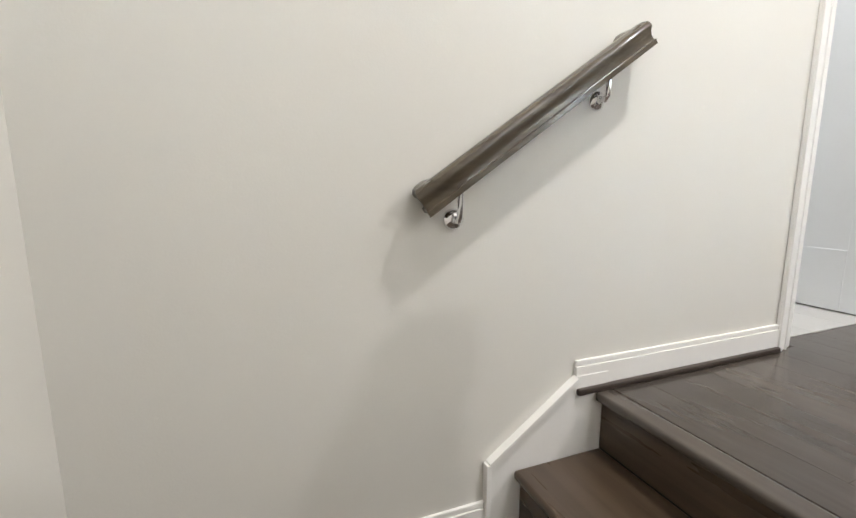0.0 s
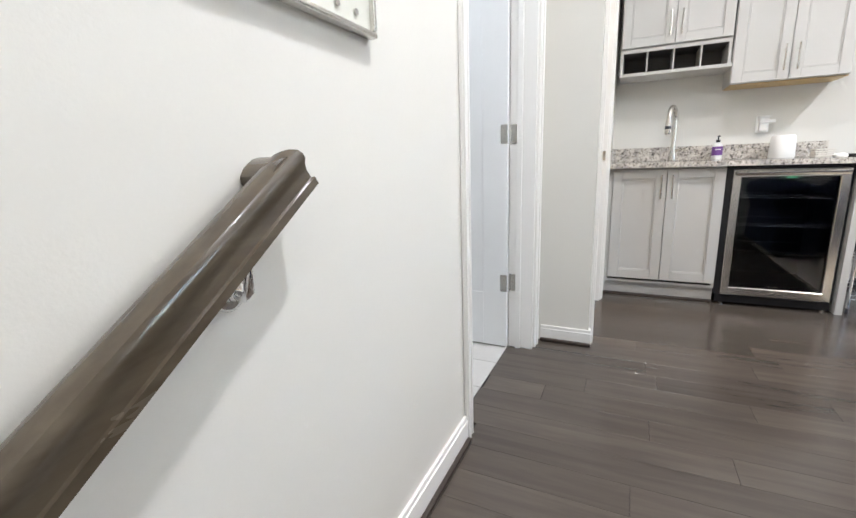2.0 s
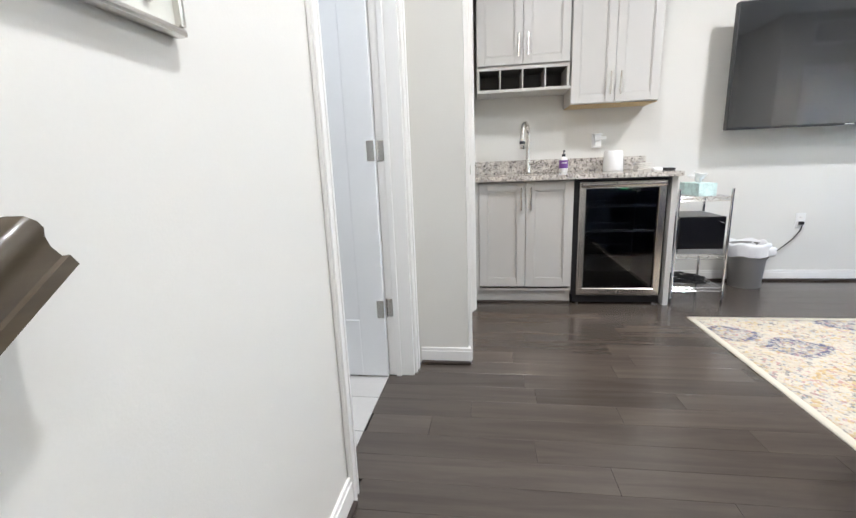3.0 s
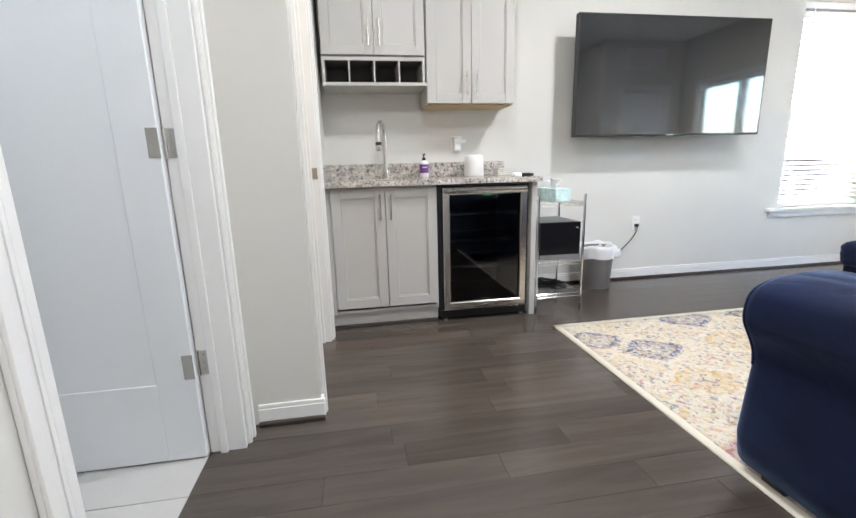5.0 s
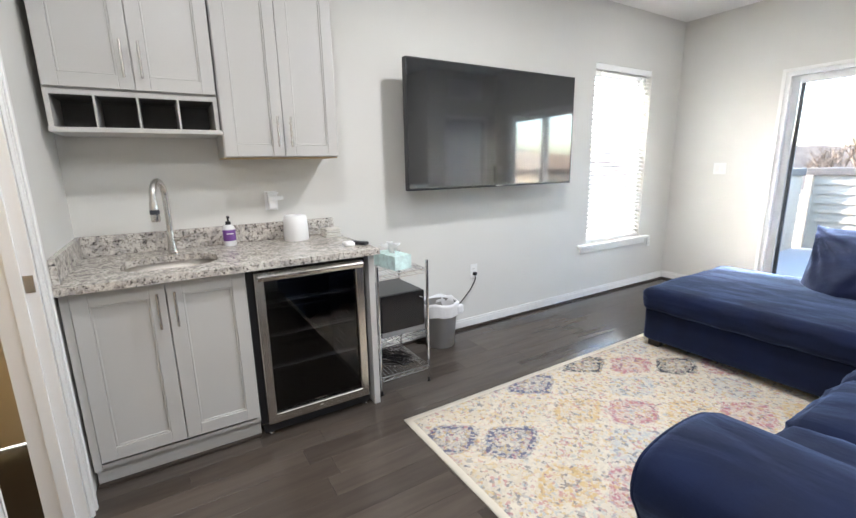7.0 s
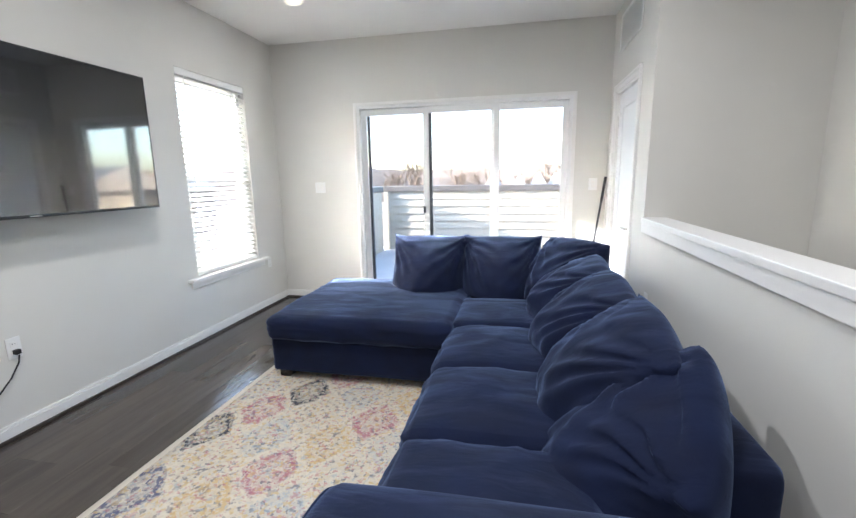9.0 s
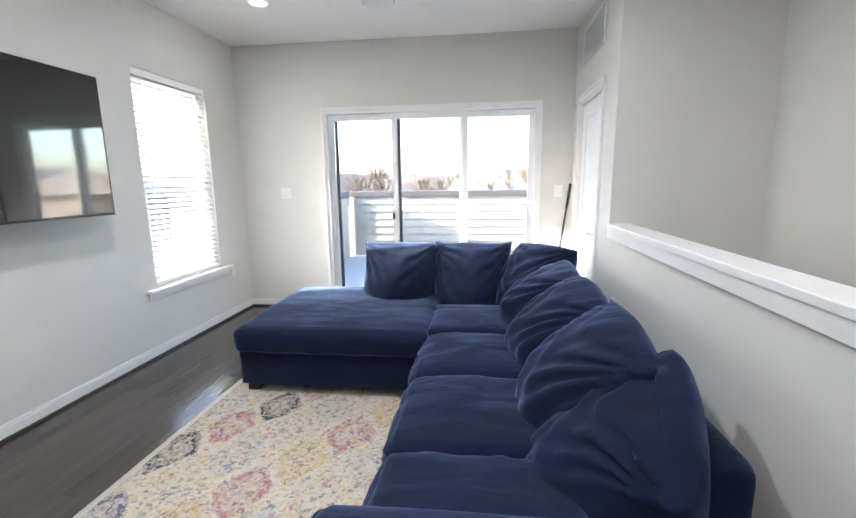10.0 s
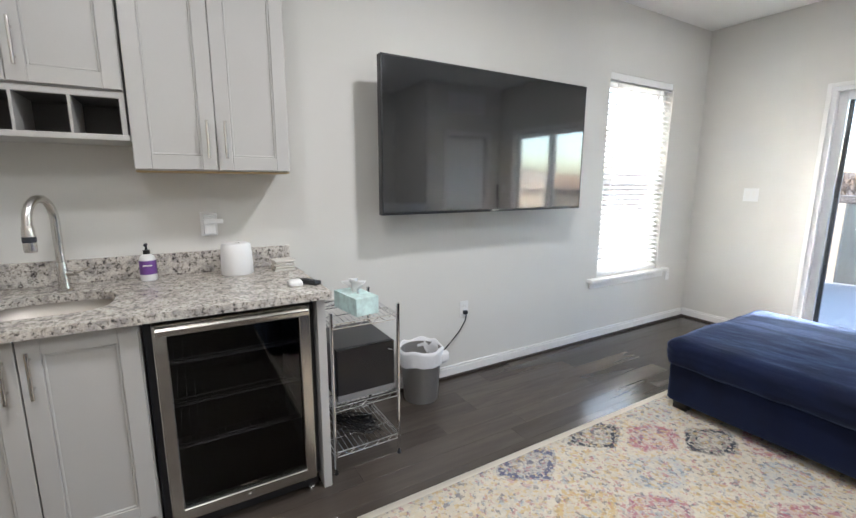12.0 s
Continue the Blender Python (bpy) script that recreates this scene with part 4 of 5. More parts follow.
# ---- the bar ----
def shaker_door(name, parent, x, y0, y1, z0, z1, handle_y, handle_z, handle_len=0.155):
    """A framed flat-panel cabinet door facing -x, with a bar pull."""
    st = 0.058
    ob = part(name, box((x + 0.010, y0, z0), (x + 0.019, y1, z1)), M_CAB, parent)
    for nm, lo, hi in (("stile", (x, y0, z0), (x + 0.0095, y0 + st, z1)), ("stile", (x, y1 - st, z0), (x + 0.0095, y1, z1)),
                       ("rail", (x, y0 + st, z0), (x + 0.0095, y1 - st, z0 + st)), ("rail", (x, y0 + st, z1 - st), (x + 0.0095, y1 - st, z1))):
        part(nm, box(lo, hi, 0.002, 1), M_CAB, ob)
    bm = bmesh.new()
    i = 0.009
    a0, a1, b0, b1 = y0 + st, y1 - st, z0 + st, z1 - st
    for lo, hi in (((x + 0.004, a0, b0), (x + 0.0099, a0 + i, b1)), ((x + 0.004, a1 - i, b0), (x + 0.0099, a1, b1)), ((x + 0.004, a0 + i, b0), (x + 0.0099, a1 - i, b0 + i)), ((x + 0.004, a0 + i, b1 - i), (x + 0.0099, a1 - i, b1))):
        add_box(bm, lo, hi, 0.0025, 1)
    part("bead", bm, M_CAB, ob)
    bm = rod((x - 0.030, handle_y, handle_z - handle_len / 2), (x - 0.030, handle_y, handle_z + handle_len / 2), 0.006, 12)
    for s in (-1, 1):
        add_rod(bm, (x + 0.001, handle_y, handle_z + s * handle_len * 0.31), (x - 0.030, handle_y, handle_z + s * handle_len * 0.31), 0.0045, 10)
    part("handle", bm, M_NICKEL, ob, "satin nickel bar pull", True)
    return ob


def base_cabinet():
    c = thing("base_cabinet", "light grey shaker sink cabinet with two doors", "cabinet", (4.30, 1.24, 0))
    y0, y1 = 0.915 - 1.24, 1.588 - 1.24
    bm = bmesh.new()
    for lo, hi in (((0.0, y0, 0.10), (0.625, y0 + 0.018, 0.888)), ((0.0, y1 - 0.018, 0.10), (0.625, y1, 0.888)), ((0.0, y0 + 0.018, 0.10), (0.625, y1 - 0.018, 0.118)), ((0.607, y0 + 0.018, 0.118), (0.625, y1 - 0.018, 0.888)), ((0, y0 + 0.018, 0.85), (0.02, y1 - 0.018, 0.888))):
        add_box(bm, lo, hi)
    part("body", bm, M_CAB, c)
    part("toe_kick", box((0.03, y0, 0.0), (0.05, y1, 0.0995)), M_CAB, c)
    part("shoe", box((0.012, y0, 0.0), (0.0295, y1, 0.018), 0.006), M_SHOE, c)
    part("filler", box((-0.012, y1 - 0.028, 0.10), (0.0, y1, 0.888)), M_CAB, c)
    m = (y0 + y1 - 0.03) / 2
    shaker_door("door", c, -0.0195, y0 + 0.004, m - 0.002, 0.135, 0.878, m - 0.032, 0.765)
    shaker_door("door", c, -0.0195, m + 0.002, y1 - 0.03, 0.135, 0.878, m + 0.032, 0.765)


base_cabinet()


def upper_cabinet(label, y0, y1, z0, z1, handle_z):
    c = thing("wall_cabinet", label, "cabinet", (4.665, (y0 + y1) / 2, z0), "wall cabinets over the bar")
    a, b, h = y0 - (y0 + y1) / 2, y1 - (y0 + y1) / 2, z1 - z0
    part("body", box((0, a, 0), (EX - 4.667, b, h), 0.001, 1), M_CAB, c)
    shaker_door("door", c, -0.0205, a + 0.003, -0.0015, 0.004, h - 0.004, -0.034, handle_z - z0)
    shaker_door("door", c, -0.0205, 0.0015, b - 0.003, 0.004, h - 0.004, 0.034, handle_z - z0)
    return c


upper_cabinet("light grey two-door wall cabinet above the wine rack", 0.905, 1.57, 1.70, 2.48, 1.83)
tall = upper_cabinet("tall light grey two-door wall cabinet beside the television", 0.292, 0.898, 1.405, 2.48, 1.535)
part("underside", box((0.002, -0.30, -0.006), (0.262, 0.30, -0.0005)), mat("maple_underside", (0.50, 0.36, 0.17), 0.5), tall, "unpainted tan underside")


def wine_rack():
    r = thing("wine_rack", "grey four-cell open wine cubby under the wall cabinet", "wine rack", (4.66, 1.2375, 1.515))
    y0, y1, d = -0.3325, 0.3325, EX - 4.662
    part("back", box((d - 0.012, y0, 0.022), (d, y1, 0.183)), M_CUBBY, r)
    part("base", box((-0.03, y0 - 0.006, 0.0), (d, y1, 0.022), 0.004), M_CAB, r)
    part("top", box((0, y0, 0.160), (d - 0.0125, y1, 0.183)), M_CAB, r)
    for k in range(5):
        y = y0 + 0.009 + (y1 - y0 - 0.018) * k / 4
        w = 0.016 if k in (0, 4) else 0.007
        part("divider", box((0, y - w / 2 - 0.001, 0.0222), (d - 0.0125, y + w / 2 + 0.001, 0.1598)), M_CAB, r)
    # thin dark sheets on each cell's floor and top, set back from the front
    for k in range(4):
        ya = y0 + 0.02 + (y1 - y0 - 0.018) * k / 4
        part("dark_cell_sheet", box((0.012, ya - 0.002, 0.0224), (d - 0.013, ya + 0.142, 0.024)), M_CUBBY, r)
        part("dark_cell_sheet", box((0.012, ya - 0.002, 0.158), (d - 0.013, ya + 0.142, 0.1597)), M_CUBBY, r)


wine_rack()


def countertop():
    """A granite slab with an oval cut-out for the sink."""
    c = thing("countertop", "speckled white and grey granite bar top", "countertop", (4.5875, 0.9, 0.889))
    x0, x1, y0, y1 = 4.235 - 4.5875, EX - 0.001 - 4.5875, 0.248 - 0.9, BY - 0.001 - 0.9
    sx, sy, ax, ay = 4.545 - 4.5875, 1.20 - 0.9, 0.165, 0.20
    def hole(t):
        c_, s_ = math.cos(t), math.sin(t)
        return sx + ax * math.copysign(abs(c_) ** 0.6, c_), sy + ay * math.copysign(abs(s_) ** 0.6, s_)
    angles = sorted([2 * math.pi * k / 48 for k in range(48)])
    corner = [math.atan2(y - sy, x - sx) % (2 * math.pi) for x, y in ((x0, y0), (x1, y0), (x1, y1), (x0, y1))]
    bm = bmesh.new()
    pairs = []
    for t in angles:
        hx, hy = hole(t)
        dx, dy = hx - sx, hy - sy
        k = min((((x1 if dx > 0 else x0) - sx) / dx) if abs(dx) > 1e-9 else 1e9, (((y1 if dy > 0 else y0) - sy) / dy) if abs(dy) > 1e-9 else 1e9)
        pairs.append(((hx, hy), (sx + dx * k, sy + dy * k)))
    loops = []
    for z in (0.0, 0.031):
        loops.append(([bm.verts.new((*p[0], z)) for p in pairs], [bm.verts.new((*p[1], z)) for p in pairs]))
    n = len(pairs)
    corners = [(x0, y0), (x1, y0), (x1, y1), (x0, y1)]
    for i in range(n):
        j = (i + 1) % n
        po, qo = pairs[i][1], pairs[j][1]
        mid = None
        if abs(po[0] - qo[0]) > 1e-6 and abs(po[1] - qo[1]) > 1e-6:
            mid = min(corners, key=lambda q: math.hypot(q[0] - (po[0] + qo[0]) / 2, q[1] - (po[1] + qo[1]) / 2))
        extra = [bm.verts.new((*mid, z)) for z in (0.0, 0.031)] if mid else None
        for s in (0, 1):
            hi_, ho = loops[s]
            ring = [hi_[i], hi_[j], ho[j]] + ([extra[s]] if mid else []) + [ho[i]]
            bm.faces.new(ring)
        bm.faces.new((loops[0][0][i], loops[0][0][j], loops[1][0][j], loops[1][0][i]))
        if mid:
            bm.faces.new((loops[0][1][i], extra[0], extra[1], loops[1][1][i]))
            bm.faces.new((extra[0], loops[0][1][j], loops[1][1][j], extra[1]))
        else:
            bm.faces.new((loops[0][1][i], loops[0][1][j], loops[1][1][j], loops[1][1][i]))
    part("slab", bm, M_GRANITE, c)
    part("backsplash", box((x1 - 0.022, y0 + 0.01, 0.0315), (x1, y1, 0.135), 0.002), M_GRANITE, c)
    part("side_splash", box((x0 + 0.07, y1 - 0.022, 0.0315), (x1 - 0.0225, y1, 0.135), 0.002), M_GRANITE, c)
    # undermount steel bowl
    s = thing("bar_sink", "small undermounted stainless steel bar sink", "sink", (4.545, 1.20, 0.74))
    bm = bmesh.new()
    rings = []
    for f, z in ((1.06, 0.148), (1.0, 0.148), (0.97, 0.06), (0.90, 0.015), (0.75, 0.002), (0.12, 0.0), (0.10, -0.012)):
        ring = []
        for k in range(48):
            hx, hy = hole(2 * math.pi * k / 48)
            ring.append(bm.verts.new(((hx - sx) * f, (hy - sy) * f, z)))
        rings.append(ring)
    for a, b in zip(rings, rings[1:]):
        for k in range(48):
            bm.faces.new((a[k], a[(k + 1) % 48], b[(k + 1) % 48], b[k]))
    bm.faces.new(rings[-1])
    ob = part("bowl", bm, M_SINK, s, "", "all")
    part("drain", lathe([(0.022, 0.0015), (0.020, 0.004), (0.008, 0.003)], (0, 0, 0), 20), M_CHROME, s, "", True)


countertop()

panel = part("end_panel", box((4.283, 0.262, 0.0), (EX - 0.001, 0.298, 0.888), 0.002), M_CAB)
tagged(panel, "grey painted end panel beside the beverage cooler", "cabinet panel")


def cooler():
    f = thing("beverage_cooler", "stainless framed glass-door beverage cooler under the counter", "fridge", (4.30, 0.606, 0.0))
    w = 0.303
    bm = bmesh.new()
    for lo, hi in (((0.03, -w, 0.06), (0.60, -w + 0.03, 0.875)), ((0.03, w - 0.03, 0.06), (0.60, w, 0.875)), ((0.03, -w + 0.03, 0.06), (0.60, w - 0.03, 0.10)), ((0.03, -w + 0.03, 0.835), (0.60, w - 0.03, 0.875)), ((0.57, -w + 0.03, 0.10), (0.60, w - 0.03, 0.835))):
        add_box(bm, lo, hi)
    part("body", bm, M_BLACK, f)
    part("plinth", box((0.02, -w + 0.01, 0.012), (0.58, w - 0.01, 0.059)), M_BLACK, f)
    part("control_strip", box((0.04, -w + 0.031, 0.79), (0.07, w - 0.031, 0.834)), M_BLACK, f)
    part("display", box((0.0385, -0.05, 0.808), (0.0398, 0.0, 0.818)), M_LED, f, "small green display")
    for z in (0.69, 0.515, 0.34):
        bm = bmesh.new()
        add_rod(bm, (0.055, -w + 0.035, z), (0.055, w - 0.035, z), 0.0055, 8)
        add_rod(bm, (0.055, -w + 0.035, z + 0.012), (0.055, w - 0.035, z + 0.012), 0.0025, 8)
        add_rod(bm, (0.50, -w + 0.035, z), (0.50, w - 0.035, z), 0.0035, 8)
        for k in range(17):
            y = -w + 0.05 + k * (2 * w - 0.1) / 16
            add_rod(bm, (0.055, y, z), (0.50, y, z), 0.0016, 6)
        part("wire_shelf", bm, M_CHROME, f, "chrome wire shelf")
    # door: steel frame, smoked glass, bulky steel pull along the top
    d0, d1 = -0.275, 0.275
    z0, z1 = 0.075, 0.865
    frame_bm = bmesh.new()
    rings = []
    for x, e in ((-0.022, 0.0), (0.025, 0.0), (0.025, 1.0), (-0.022, 1.0), (-0.025, 0.94), (-0.025, 0.06)):
        lo, hi, bot, top = d0 + 0.043 * e, d1 - 0.043 * e, z0 + 0.05 * e, z1 - 0.045 * e
        rings.append([frame_bm.verts.new((x, y, z)) for y, z in ((lo, bot), (hi, bot), (hi, top), (lo, top))])
    for a, b in zip(rings, rings[1:] + rings[:1]):
        for i in range(4):
            frame_bm.faces.new((a[i], a[(i + 1) % 4], b[(i + 1) % 4], b[i]))
    bmesh.ops.recalc_face_normals(frame_bm, faces=frame_bm.faces)
    door_ob = part("door", frame_bm, M_STEEL, f, "stainless door frame")
    g = part("pane", box((-0.006, d0 + 0.0435, z0 + 0.0505), (0.002, d1 - 0.0435, z1 - 0.0455)), M_DARKGLASS, door_ob, "smoked glass")
    bm = bmesh.new()
    add_prism(bm, [(-0.052, z1 - 0.036), (-0.058, z1 - 0.028), (-0.058, z1 - 0.014), (-0.050, z1 - 0.006), (-0.0255, z1 - 0.004), (-0.0255, z1 - 0.012), (-0.046, z1 - 0.014), (-0.046, z1 - 0.036)], "y", d0 + 0.012, d1 - 0.012)
    part("handle", bm, M_STEEL, door_ob, "brushed steel pull", True)
    part("lock", rod((-0.025, 0.0, z0 + 0.022), (-0.031, 0.0, z0 + 0.022), 0.009, 16), M_CHROME, door_ob)
    part("badge", box((-0.0075, -0.03, z0 + 0.062), (-0.0062, 0.03, z0 + 0.067)), M_NICKEL, door_ob)
    for y in (-0.26, 0.26):
        part("foot", lathe([(0.014, 0), (0.014, 0.008), (0.008, 0.012)], (0.02, y, 0.0), 14), M_NICKEL, f)
    part("hinge", box((-0.02, d0 + 0.003, 0.06), (0.02, d0 + 0.05, 0.073)), M_BLACK, f)


cooler()


def faucet():
    f = thing("bar_faucet", "tall stainless gooseneck pull-down faucet", "faucet", (4.765, 1.185, 0.9205))
    f.rotation_euler = (0, 0, radians(-20))
    bm = lathe([(0.027, 0), (0.027, 0.006), (0.021, 0.012), (0.018, 0.06), (0.017, 0.11), (0.0125, 0.13)], (0, 0, 0), 24)
    part("base", bm, M_NICKEL, f, "", True)
    pts = [(0, 0, 0.12), (0, 0, 0.29)]
    for k in range(1, 13):
        t = math.pi * k / 12
        pts.append((-0.075 + 0.075 * math.cos(t), 0.0, 0.29 + 0.085 * math.sin(t)))
    pts.append((-0.152, 0, 0.27))
    part("neck", sweep(pts, 0.015, 14), M_NICKEL, f, "", True)
    bm = lathe([(0.0155, 0.0), (0.0185, -0.012), (0.0205, -0.090), (0.018, -0.100)], (-0.152, 0, 0.285), 20)
    head = part("spray_head", bm, M_NICKEL, f, "", True)
    part("grip_ring", lathe([(0.0196, -0.045), (0.0206, -0.043), (0.0209, -0.062), (0.0203, -0.064)], (-0.152, 0, 0.285), 20), M_DARKSEAL, head, "dark grip band", True)
    bm = rod((0, -0.015, 0.075), (0, -0.045, 0.075), 0.012, 14)
    add_sweep(bm, [(0, -0.04, 0.075), (0.0, -0.062, 0.082), (-0.012, -0.10, 0.098)], 0.005, 10)
    part("lever", bm, M_NICKEL, f, "", True)


faucet()


def soap():
    s = thing("soap_bottle", "clear hand soap bottle with a purple label and dark pump", "soap bottle", (4.84, 0.90, 0.9205))
    part("bottle", lathe([(0.030, 0), (0.033, 0.006), (0.033, 0.095), (0.026, 0.112), (0.012, 0.120)], (0, 0, 0), 24), M_WHITE, s, "milky bottle", True)
    part("label", lathe([(0.0336, 0.030), (0.0338, 0.032), (0.0338, 0.090), (0.0334, 0.092)], (0, 0, 0), 24), M_PURPLE, s, "purple label", True)
    part("print", box((-0.036, -0.018, 0.068), (-0.0325, 0.018, 0.074)), M_WHITE, s)
    bm = lathe([(0.014, 0.120), (0.014, 0.138), (0.005, 0.140), (0.005, 0.158)], (0, 0, 0), 16)
    add_box(bm, (-0.034, -0.007, 0.157), (0.010, 0.007, 0.168), 0.003)
    part("pump", bm, M_BLACK, s, "black pump", True)


soap()


def paper_roll():
    p = thing("paper_roll", "squat white paper roll standing on the bar", "paper roll", (4.80, 0.535, 0.9205))
    part("roll", lathe([(0.070, 0.0), (0.073, 0.004), (0.070, 0.10), (0.066, 0.142), (0.058, 0.150), (0.022, 0.150), (0.020, 0.10)], (0, 0, 0), 36), M_PAPER, p, "", True)


paper_roll()

stack = thing("coaster_stack", "small stack of pale stone coasters", "coasters", (4.80, 0.32, 0.9205))
for k in range(4):
    bm = box((-0.05, -0.05, k * 0.014), (0.05, 0.05, k * 0.014 + 0.010), 0.003)
    bmesh.ops.rotate(bm, verts=bm.verts, cent=(0, 0, 0), matrix=Matrix.Rotation(radians((0, 4, -3, 6)[k]), 3, "Z"))
    part("coaster", bm, M_COASTER, stack)

rem = thing("remote_control", "small black remote lying on the bar", "remote", (4.42, 0.292, 0.9205))
rem.rotation_euler = (0, 0, radians(28))
part("shell", box((-0.06, -0.021, 0), (0.06, 0.021, 0.018), 0.007, 3), M_BLACK, rem, "", True)
for k in range(4):
    part("button", box((-0.045 + k * 0.02, -0.006, 0.018), (-0.035 + k * 0.02, 0.006, 0.0195)), M_DARKSEAL, rem)
cl = thing("folded_cloth", "small folded white wipe beside the remote", "cloth", (4.42, 0.352, 0.9205))
part("cloth", puff((0.03, 0.028, 0.010), 0.008, (0, 0, 0.004), 6, None, 0.004, 3.0), M_PAPER, cl, "", "all")
bpy.data.objects["folded_cloth"].location.z += 0.010


def outlet(name, label, at, normal, wide=0.07, high=0.115, kind="duplex"):
    """A wall plate built facing +y, then turned to face its normal."""
    o = thing(name, label, "switch" if kind == "switch" else "outlet", at)
    o.rotation_euler = (0, 0, {"-x": radians(90), "+y": 0.0, "+x": radians(-90)}[normal])
    part("plate", box((-wide / 2, 0.0008, -high / 2), (wide / 2, 0.006, high / 2), 0.002), M_WHITE, o)
    n = max(1, round(wide / 0.06)) if kind == "switch" else 1
    for k in range(n):
        x = (k - (n - 1) / 2) * 0.046
        if kind == "switch":
            part("rocker", box((x - 0.016, 0.006, -0.033), (x + 0.016, 0.0095, 0.033), 0.002), M_TRIM, o)
        else:
            for z in (-0.02, 0.02):
                s = part("socket", box((-0.017, 0.006, z - 0.014), (0.017, 0.0078, z + 0.014), 0.0015), M_TRIM, o)
                for dx in (-0.006, 0.006):
                    part("slot", box((dx - 0.001, 0.0078, z - 0.002), (dx + 0.001, 0.0082, z + 0.006)), M_BLACK, s)
    return o


bar_plate = outlet("wall_outlet", "white outlet with a plug-in night light above the bar", (EX, 0.635, 1.155), "-x", 0.075, 0.115)
plug = part("plug_in", box((-0.024, 0.008, -0.050), (0.024, 0.050, 0.040), 0.004), M_WHITE, bar_plate, "white plug-in device")
part("cap", box((-0.036, 0.008, 0.041), (0.030, 0.056, 0.052), 0.003), M_WHITE, plug)
part("plug_arm", box((-0.060, 0.0505, 0.006), (0.028, 0.070, 0.028), 0.004), M_WHITE, plug)
part("vent_face", box((-0.017, 0.0505, -0.044), (0.017, 0.054, -0.004), 0.002), M_TRIM, plug)
tv_plate = outlet("wall_outlet", "white outlet with a dark plug and hanging cord", (EX, -0.918, 0.487), "-x")
part("plug", box((-0.014, 0.008, -0.034), (0.014, 0.034, -0.008), 0.004), M_BLACK, tv_plate, "black plug")
outlet("wall_outlet", "white outlet under the end of the window sill", (EX, -3.37, 0.47), "-x", 0.06, 0.10)
outlet("wall_switch", "white double light switch beside the balcony door", (4.445, SY, 1.260), "+y", 0.118, 0.115, "switch")
outlet("wall_switch", "white light switch in the corner by the closet", (1.60, SY, 1.26), "+y", 0.08, 0.115, "switch")
outlet("wall_outlet", "white outlet on the half wall behind the sofa", (WX, -2.17, 0.53), "+x")
cord = thing("power_cord", "dark grey cord hanging from the outlet to the floor", "cord", (EX - 0.03, -0.92, 0.47))
part("cord", sweep([(0, 0, -0.02), (-0.004, 0.012, -0.06), (-0.004, 0.06, -0.13), (0.0, 0.13, -0.20), (0.0, 0.20, -0.26), (0.005, 0.26, -0.36), (0.005, 0.30, -0.455)], 0.0042, 8), M_BLACK, cord, "", True)


# ---- cart, microwave, bin ----
def wire_cart():
    c = thing("wire_cart", "chrome wire three-tier shelf cart", "shelf cart", (4.345, 0.057, 0))
    w, d = 0.165, 0.37
    for x in (0.0, d):
        for y in (-w, w):
            bm = rod((x, y, 0.03), (x, y, 0.785), 0.0085, 12)
            add_lathe(bm, [(0.0095, 0.785), (0.0095, 0.79), (0.004, 0.795)], (x, y, 0), 12)
            for k in range(7):
                z = 0.10 + k * 0.1
                add_lathe(bm, [(0.0088, z), (0.0093, z + 0.002), (0.0088, z + 0.004)], (x, y, 0), 12)
            p = part("post", bm, M_CHROME, c, "", True)
            part("foot", lathe([(0.010, 0.0), (0.011, 0.004), (0.007, 0.012), (0.005, 0.03)], (x, y, 0), 12), M_BLACK, p, "black levelling foot", True)
    for z in (0.715, 0.315, 0.085):
        ring = [(0, -w), (0, w), (d, w), (d, -w), (0, -w)]
        sh = part("shelf", sweep([(*q, z + 0.024) for q in ring], 0.0034, 6), M_CHROME, c, "", True)
        part("lower_wire", sweep([(*q, z) for q in ring], 0.0032, 6), M_CHROME, sh, "", True)
        bm = bmesh.new()
        for x, n in ((0, 10), (d, 10)):
            for k in range(n):
                y0, y1 = -w + 2 * w * k / n, -w + 2 * w * (k + 1) / n
                add_rod(bm, (x, y0, z + (0.024 if k % 2 else 0)), (x, y1, z + (0 if k % 2 else 0.024)), 0.002, 5)
        for y in (-w, w):
            for k in range(10):
                x0, x1 = d * k / 10, d * (k + 1) / 10
                add_rod(bm, (x0, y, z + (0.024 if k % 2 else 0)), (x1, y, z + (0 if k % 2 else 0.024)), 0.002, 5)
        part("truss", bm, M_CHROME, sh)
        for k in range(13):
            y = -w + 2 * w * (k + 0.5) / 13
            part("wire", rod((0, y, z + 0.026), (d, y, z + 0.026), 0.0016, 5), M_CHROME, sh)
        for x in (d * 0.33, d * 0.67):
            part("cross_wire", rod((x, -w, z + 0.023), (x, w, z + 0.023), 0.0025, 5), M_CHROME, sh)


wire_cart()


